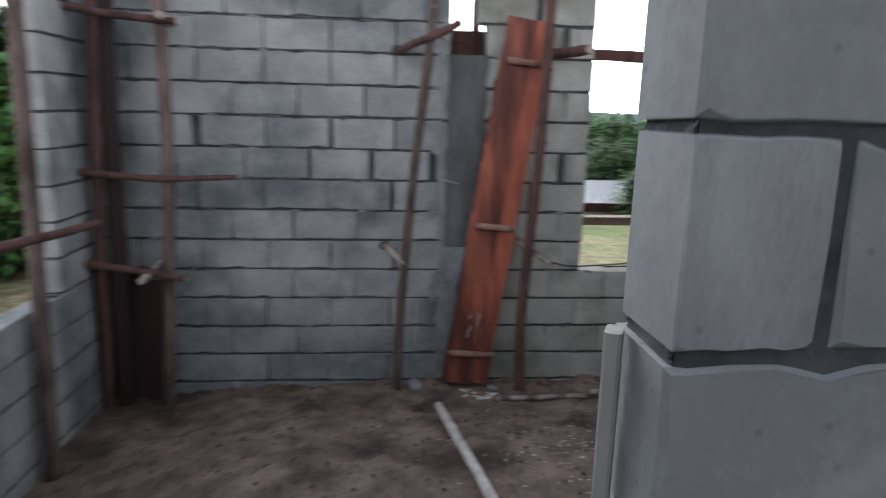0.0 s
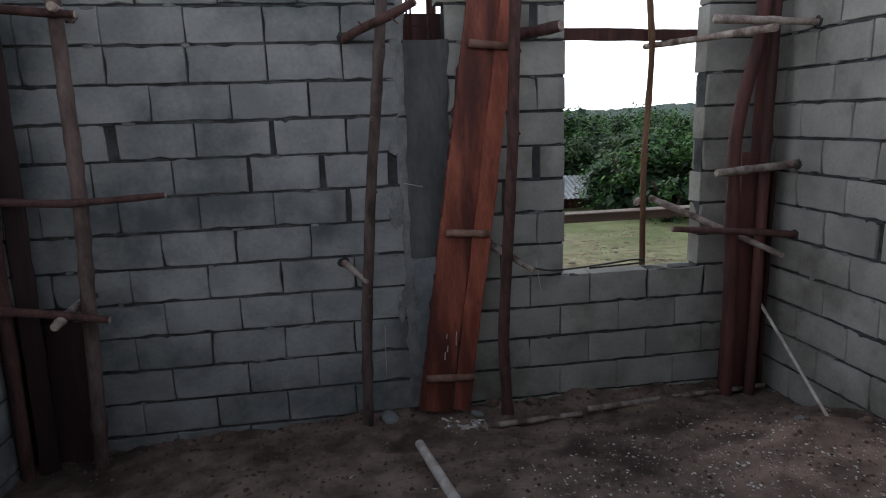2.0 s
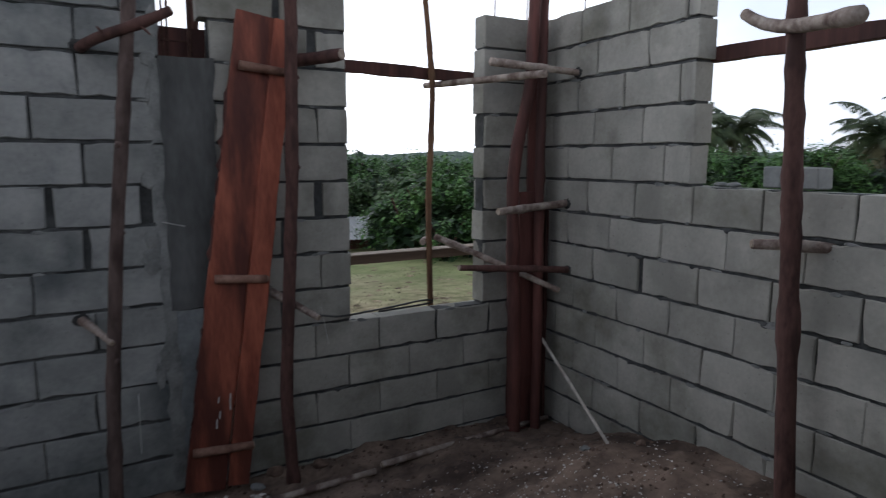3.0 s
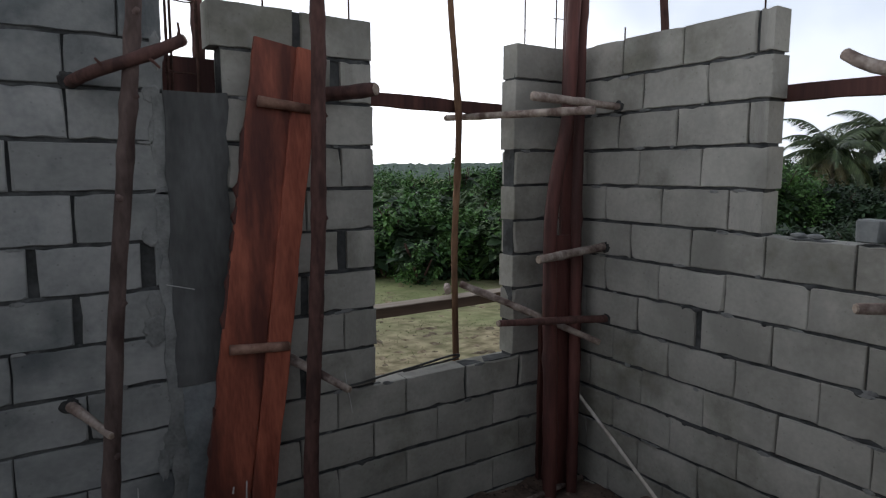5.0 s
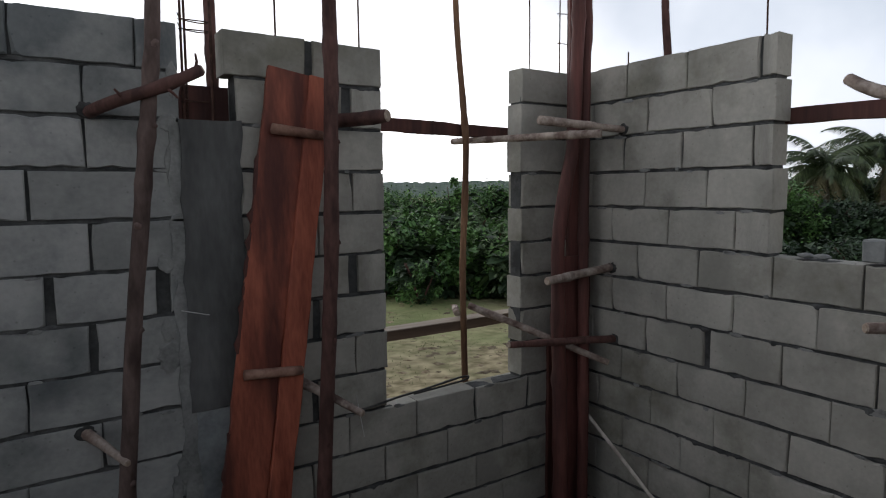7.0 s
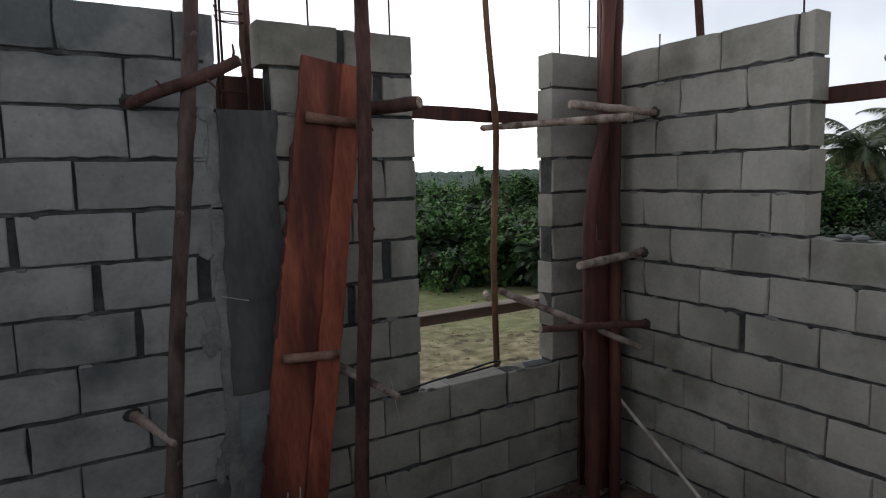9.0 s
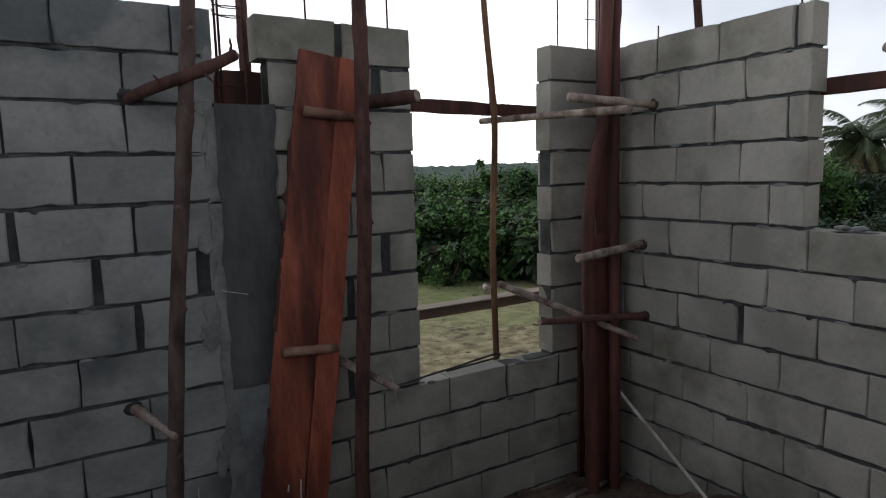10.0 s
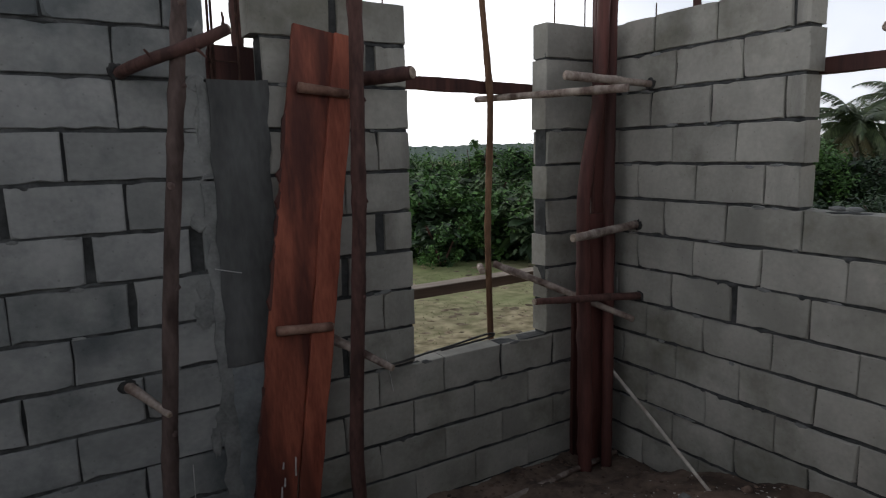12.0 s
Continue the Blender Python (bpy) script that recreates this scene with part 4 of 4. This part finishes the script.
# ---- crumbs, chips and stones on the soil ----
def scatter(name, count, spread, size, mat, label, seed, flat=1.0, long=1.0, height=soil_height):
    rng = random.Random(seed)
    verts, faces = [], []
    for _ in range(count):
        x, y = spread(rng)
        s = size(rng)
        z = height(x, y) + s * 0.15 * flat
        a = rng.uniform(0, math.pi)
        ca, sa = math.cos(a), math.sin(a)
        base = len(verts)
        for u, v, w in ((1, 0, 0), (0, 1, 0), (-1, 0, 0), (0, -1, 0), (0.2, 0.1, 1), (-0.1, 0.1, -1)):
            u, v, w = u * s * long * rng.uniform(0.7, 1.2), v * s * rng.uniform(0.7, 1.2), w * s * flat * rng.uniform(0.5, 1.0)
            verts.append((x + u * ca - v * sa, y + u * sa + v * ca, z + w))
        for i in range(4):
            faces.append((base + i, base + (i + 1) % 4, base + 4))
            faces.append((base + (i + 1) % 4, base + i, base + 5))
    return tagged(raw(name, verts, faces, mat), label, "debris", kind="stuff")


scatter("soil_crumbs", 9000, lambda r: (r.uniform(XL + 0.05, XR - 0.05), r.uniform(0.5, 3.95)), lambda r: 0.003 + 0.014 * r.random() ** 4, CRUMB, "loose crumbs and clods of brown soil", 3)
scatter("pale_chips", 1900, lambda r: (r.gauss(0.3, 0.55), min(3.7, r.gauss(2.45, 0.45))), lambda r: 0.0025 + 0.007 * r.random() ** 3, CHIP, "scattered pale stone and block chips in the soil", 4, 0.6, 1.3)
scatter("straws", 60, lambda r: (r.gauss(0.0, 0.6), min(3.6, r.gauss(2.5, 0.45))), lambda r: 0.002 + 0.0018 * r.random(), CHIP, "pale straws and splinters lying in the soil", 5, 0.5, 12.0)
scatter("wall_foot_rubble", 260, lambda r: (r.uniform(XL + 0.1, XR - 0.1), 3.97 - abs(r.gauss(0, 0.07))), lambda r: 0.006 + 0.016 * r.random() ** 2, CRUMB, "small broken stones and mortar bits along the wall foot", 6, 0.7)
scatter("mortar_crumbs", 120, lambda r: (r.gauss(-0.7, 0.07), r.gauss(3.69, 0.045)), lambda r: 0.005 + 0.016 * r.random() ** 2, CHIP, "pale crumbled mortar heaped at the foot of the boards", 7, 0.8)
rng = random.Random(12)
for i, (x, y, s) in enumerate(((-1.17, 3.9, 0.06), (-2.35, 3.88, 0.035), (-2.2, 3.9, 0.03), (-0.62, 3.83, 0.035), (-0.72, 3.72, 0.03), (-0.25, 3.9, 0.04), (0.95, 3.0, 0.03), (1.15, 2.8, 0.028), (-0.5, 3.93, 0.045))):
    bm = bmesh.new()
    bmesh.ops.create_icosphere(bm, subdivisions=2, radius=s)
    for v in bm.verts:
        v.co *= 1 + 0.5 * noise.noise(v.co / s * 0.9 + Vector((i * 7, 0, 0)))
        v.co.z *= 0.7
    ob = part("stone", bm, CRUMB if i % 3 else SMEAR)
    ob.location = (x, y, soil_height(x, y) + s * 0.3)
    tagged(ob, "small broken stone lying on the soil by the wall", "stone", "loose stones")

# ---- outside: shed, thickets, palms, hill ----
shed = thing("low_shed", "low open shed with a bright galvanised sheet roof", "shed", at=(4.2, 14.6, land(4.2, 14.6)))
bm = bmesh.new()
nx = 60
rows = []
for j, (y, z) in enumerate(((13.9, -0.02), (15.2, 0.38))):
    rows.append([bm.verts.new((2.9 + 1.75 * i / nx, y, z + 0.012 * math.sin(i * 1.6))) for i in range(nx + 1)])
for i in range(nx):
    bm.faces.new((rows[0][i], rows[0][i + 1], rows[1][i + 1], rows[1][i]))
bmesh.ops.solidify(bm, geom=bm.faces[:], thickness=0.006)
child(part("roof", bm, ROOFING), shed)
for x in (2.95, 4.6):
    for y, z in ((13.95, -0.03), (15.15, 0.35)):
        child(part("post", tube(bmesh.new(), [(x, y, land(x, y) - 0.1), (x, y, z)], 0.04, 0.035, 7), BARK), shed)
child(part("back_wall", box(bmesh.new(), 2.95, 4.6, 15.16, 15.19, land(4, 15) - 0.1, 0.34), DARK_BOARD), shed)


def foliage(rng, centre, radius, squash, count, size, mat, name, parent, droop=0.2):
    """Leaves in clumps over an uneven crown."""
    c = np.array(centre)
    clumps = []
    for _ in range(max(10, count // 70)):
        d = np.array([rng.gauss(0, 1) for _ in range(3)])
        d /= np.linalg.norm(d)
        r = radius * rng.uniform(0.35, 1.0) ** 0.6
        clumps.append((c + d * r * np.array([1, 1, squash]), radius * rng.uniform(0.12, 0.3)))
    verts, faces = [], []
    for _ in range(count):
        p0, cr = clumps[rng.randrange(len(clumps))]
        p = p0 + np.array([rng.gauss(0, 0.5) for _ in range(3)]) * cr
        a, tilt, s = rng.uniform(0, 2 * math.pi), rng.uniform(-0.9, 0.5), size * rng.uniform(0.5, 1.3)
        d = np.array([math.cos(a) * math.cos(tilt), math.sin(a) * math.cos(tilt), math.sin(tilt) - droop])
        side_v = np.array([-math.sin(a), math.cos(a), rng.uniform(-0.6, 0.6)]) * s * 0.3
        b = len(verts)
        mid_v = p + d * s * 0.5 + np.array([0, 0, 0.06 * s])
        verts += [tuple(p), tuple(mid_v + side_v), tuple(p + d * s), tuple(mid_v - side_v)]
        faces += [(b, b + 1, b + 2), (b, b + 2, b + 3)]
    return child(raw(name, verts, faces, mat), parent)


def bush(x, y, h, w, seed, leaf=0.16, mat=None):
    rng = random.Random(seed)
    z = land(x, y)
    ob = thing("bush", "dense dark green broad-leaved shrub in the thicket", "bush", "thicket", at=(x, y, z))
    for i in range(3):
        a = rng.uniform(0, 6.28)
        child(part("stem", tube(bmesh.new(), [(x, y, z - 0.1), (x + math.cos(a) * w * 0.2, y + math.sin(a) * w * 0.2, z + h * 0.5), (x + math.cos(a) * w * 0.4, y + math.sin(a) * w * 0.4, z + h * 0.85)], 0.025, 0.01, 6, seed=seed + i, step=0.3), BARK), ob)
    # near-black inner leaves paint the shade in the gaps of the crown
    foliage(rng, (x, y, z + h * 0.44), w * 0.5, 0.44 * h / (w * 0.5), int(500 * w * h / 3), leaf * 2.0, SHADE_LEAF, "inner_crown", ob)
    foliage(rng, (x, y, z + h * 0.46), w * 0.62, 0.5 * h / (w * 0.62), int(3600 * w * h / 3), leaf * 0.62, mat or LEAF, "crown", ob)
    return ob


rng = random.Random(31)
for i in range(24):
    az = 15 + i * 1.75 + rng.uniform(-1, 1)
    d = rng.uniform(13.5, 17) if az > 27 else rng.uniform(16.5, 20)
    x, y = -1.5 + d * math.sin(radians(az)), 1.1 + d * math.cos(radians(az))
    bush(x, y, rng.uniform(1.5, 2.0), rng.uniform(1.5, 2.3), 100 + i, rng.uniform(0.13, 0.26), LEAF if rng.random() < 0.75 else PALE_LEAF)
for i in range(17):
    az = 12 + i * 3 + rng.uniform(-1, 1)
    d = rng.uniform(22, 34)
    bush(-1.5 + d * math.sin(radians(az)), 1.1 + d * math.cos(radians(az)), rng.uniform(2.6, 3.1), rng.uniform(2.4, 3.4), 200 + i, 0.22)
for i, (az, d, h) in enumerate(((24.5, 14.8, 1.2), (26, 14.2, 1.5), (29, 13.2, 1.0), (33, 14.2, 0.9))):
    bush(-1.4 + d * math.sin(radians(az)), 0.3 + d * math.cos(radians(az)), h, 1.1, 300 + i, 0.12)
# a slim young tree that stands out over the thicket
bush(8.2, 15.1, 2.95, 0.7, 350, 0.2)
# thicket under the palms, its shade put into the leaf colour, and the green seen through the window on the other side
for i in range(10):
    az = 60 + i * 2.2
    d = rng.uniform(15, 19)
    bush(-1.5 + d * math.sin(radians(az)), 1.2 + d * math.cos(radians(az)), rng.uniform(1.0, 1.5), rng.uniform(2.0, 2.8), 400 + i, 0.18, SHADE_LEAF)
for i in range(7):
    az, d = radians(22 + i * 4.5), rng.uniform(9.0, 11.0)
    bush(-1.4 - d * math.sin(az), -0.2 + d * math.cos(az), rng.uniform(3.4, 4.2), rng.uniform(2.2, 2.8), 500 + i, 0.22, SHADE_LEAF if i % 2 else LEAF)

for i in range(7):
    az, d = 62 + i * 2.2, 44 + 4 * (i % 2)
    x, y = -1.5 + d * math.sin(radians(az)), 1.2 + d * math.cos(radians(az))
    bush(x, y, 2.9 + rng.uniform(-0.4, 0.4) - land(x, y), 2.9, 600 + i, 0.34, SHADE_LEAF)


for i in range(9):
    az, d = 60.5 + i * 2.0, 27 + 3 * (i % 2)
    x, y = -1.5 + d * math.sin(radians(az)), 1.2 + d * math.cos(radians(az))
    bush(x, y, 1.45 + rng.uniform(-0.25, 0.2) - land(x, y), 2.6, 700 + i, 0.26, SHADE_LEAF)


def palm(x, y, h, seed, fronds=22, length=2.6):
    rng = random.Random(seed)
    z = land(x, y)
    ob = thing("palm_tree", "coconut palm with drooping grey-green fronds", "palm tree", "palms", at=(x, y, z))
    lean_x, lean_y = rng.uniform(-0.3, 0.3), rng.uniform(-0.3, 0.3)
    child(part("trunk", tube(bmesh.new(), [(x, y, z - 0.2), (x + lean_x * 0.4, y + lean_y * 0.4, z + h * 0.5), (x + lean_x, y + lean_y, z + h)], 0.16, 0.1, 9, 0.1, 0.2, seed), TRUNK, smooth=True), ob)
    top = Vector((x + lean_x, y + lean_y, z + h))
    for f in range(fronds):
        a = 2.4 * f + rng.uniform(-0.3, 0.3)
        rise_a = radians(75 - 115 * (f / fronds) + rng.uniform(-8, 8))
        ln = length * rng.uniform(0.8, 1.1)
        verts, faces = [], []
        out = Vector((math.cos(a), math.sin(a), 0))
        pts, p, pitch = [], top.copy(), rise_a
        for i in range(15):
            pts.append(p.copy())
            p = p + (out * math.cos(pitch) + Vector((0, 0, math.sin(pitch)))) * ln / 14
            pitch -= radians(5.5 + 3 * i / 14)
        across = Vector((-math.sin(a), math.cos(a), 0))
        for i, q in enumerate(pts[1:], 1):
            d = (q - pts[i - 1]).normalized()
            b = len(verts)
            w = across * 0.016 * (1.3 - i / 15)
            verts += [tuple(pts[i - 1] - w), tuple(pts[i - 1] + w), tuple(q + w), tuple(q - w)]
            faces.append((b, b + 1, b + 2, b + 3))
            for s in (-1, 1):
                for half in (0.0, 0.25, 0.5, 0.75):
                    o = pts[i - 1].lerp(q, half)
                    ll = 0.85 * math.sin(math.pi * min(0.97, (i + half) / 15 + 0.08)) ** 0.6 * rng.uniform(0.85, 1.1)
                    e = o + (across * s * 0.62 + d * 0.55 + Vector((0, 0, -0.45 - rng.uniform(0, 0.3)))).normalized() * ll
                    m = o.lerp(e, 0.45) + Vector((0, 0, 0.04))
                    ww = d * 0.026
                    b = len(verts)
                    verts += [tuple(o - ww), tuple(o + ww), tuple(m + ww), tuple(m - ww), tuple(e)]
                    faces += [(b, b + 1, b + 2, b + 3), (b + 3, b + 2, b + 4)]
        child(raw("frond", verts, faces, FROND if f < fronds * 0.8 else DRY_FROND), ob)
    return ob


for i, (az, d, z) in enumerate(((65.3, 34, 2.75), (68.8, 36, 3.5), (71.8, 35, 3.3), (75.5, 38, 4.0), (51.5, 34, 2.9), (54.8, 36, 3.3))):
    x, y = -1.5 + d * math.sin(radians(az)), 1.2 + d * math.cos(radians(az))
    palm(x, y, z - land(x, y), 1 + i, 30, 3.05)


def ridge(az):
    return 3.0 + 2.0 * noise.noise((az * 4.0, 1, 0)) + 1.0 * noise.noise((az * 11, 4, 0)) + 0.9 * noise.noise((az * 120, 7, 0)) + 0.6 * noise.noise((az * 310, 9, 0))


verts, faces = [], []
n = 720
for i in range(n):
    az = 2 * math.pi * i / n * 0.5 - 0.6
    for d, f in ((150, -0.4), (200, 0.25), (250, 0.6), (300, 1.0), (380, 0.4)):
        verts.append((d * math.sin(az), d * math.cos(az), -1.5 + (ridge(az) + 3.3 + (1.2 * noise.noise((az * 60, d, 0)) if f < 1 else 0)) * f))
faces = [(i * 5 + j, (i + 1) * 5 + j, (i + 1) * 5 + j + 1, i * 5 + j + 1) for i in range(n - 1) for j in range(4)]
tagged(raw("backdrop_hill", verts, faces, HILL), "low wooded hill in the distance", "hill", kind="structure")

# ---- grass outside the window ----
rng = random.Random(8)
verts, faces = [], []
for _ in range(16000):
    d, az = 4.2 + 11 * rng.random() ** 1.3, radians(rng.uniform(12, 62))
    x, y = -1.0 + d * math.sin(az), 1.2 + d * math.cos(az)
    if y < 4.35:
        continue
    if noise.noise((x * 0.8, y * 0.8, 3)) < rng.uniform(-0.35, 0.15) + max(0.0, 8.5 - y) * 0.08:
        continue
    z, a, h = land(x, y) - 0.01, rng.uniform(0, 6.28), rng.uniform(0.012, 0.035)
    w, lean_a = 0.006 + 0.004 * rng.random(), rng.uniform(0, 6.28)
    b = len(verts)
    tip = (x + math.cos(lean_a) * h * 0.5, y + math.sin(lean_a) * h * 0.5, z + h)
    verts += [(x - math.cos(a) * w, y - math.sin(a) * w, z), (x + math.cos(a) * w, y + math.sin(a) * w, z), tip]
    faces.append((b, b + 1, b + 2))
scatter("clods", 2600, lambda r: (r.uniform(-0.6, 7.0), 4.5 + 8 * r.random() ** 1.5), lambda r: 0.006 + 0.08 * r.random() ** 5, CLOD, "dry sandy clods and bits lying on the ground outside", 15, 0.3, 1.4, land)
tagged(raw("grass", verts, faces, GRASS), "short patchy grass outside the window", "grass", kind="stuff")

# ---- flat dark pats that paint the shaded holes where the sticks are let in ----
HOLE_SHADE = material("hole_shade", (0.03, 0.03, 0.03), (0.08, 0.08, 0.078), 20, 0.95, 0.8, 60)
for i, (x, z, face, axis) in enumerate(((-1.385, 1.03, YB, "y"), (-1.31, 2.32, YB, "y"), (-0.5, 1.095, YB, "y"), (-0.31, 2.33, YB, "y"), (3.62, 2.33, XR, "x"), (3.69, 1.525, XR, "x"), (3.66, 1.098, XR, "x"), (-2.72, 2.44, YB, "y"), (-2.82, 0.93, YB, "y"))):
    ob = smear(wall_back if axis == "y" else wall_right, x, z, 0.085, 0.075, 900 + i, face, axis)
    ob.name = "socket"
    ob.data.materials[0] = HOLE_SHADE

# twigs left on the forked stick, and pegs tied on the window post
for ob in [o for o in scene.objects if o.get("label", "").startswith("forked dark stick")]:
    for pts in ([(-0.96, 3.752, 2.455), (-0.935, 3.75, 2.5), (-0.95, 3.748, 2.53)], [(-1.07, 3.755, 2.4), (-1.03, 3.748, 2.37), (-1.02, 3.745, 2.355)], [(-1.2, 3.82, 2.35), (-1.23, 3.8, 2.38)]):
        part("twig", tube(bmesh.new(), pts, 0.008, 0.004, 6, 0.1, 0.02), BARK, ob)
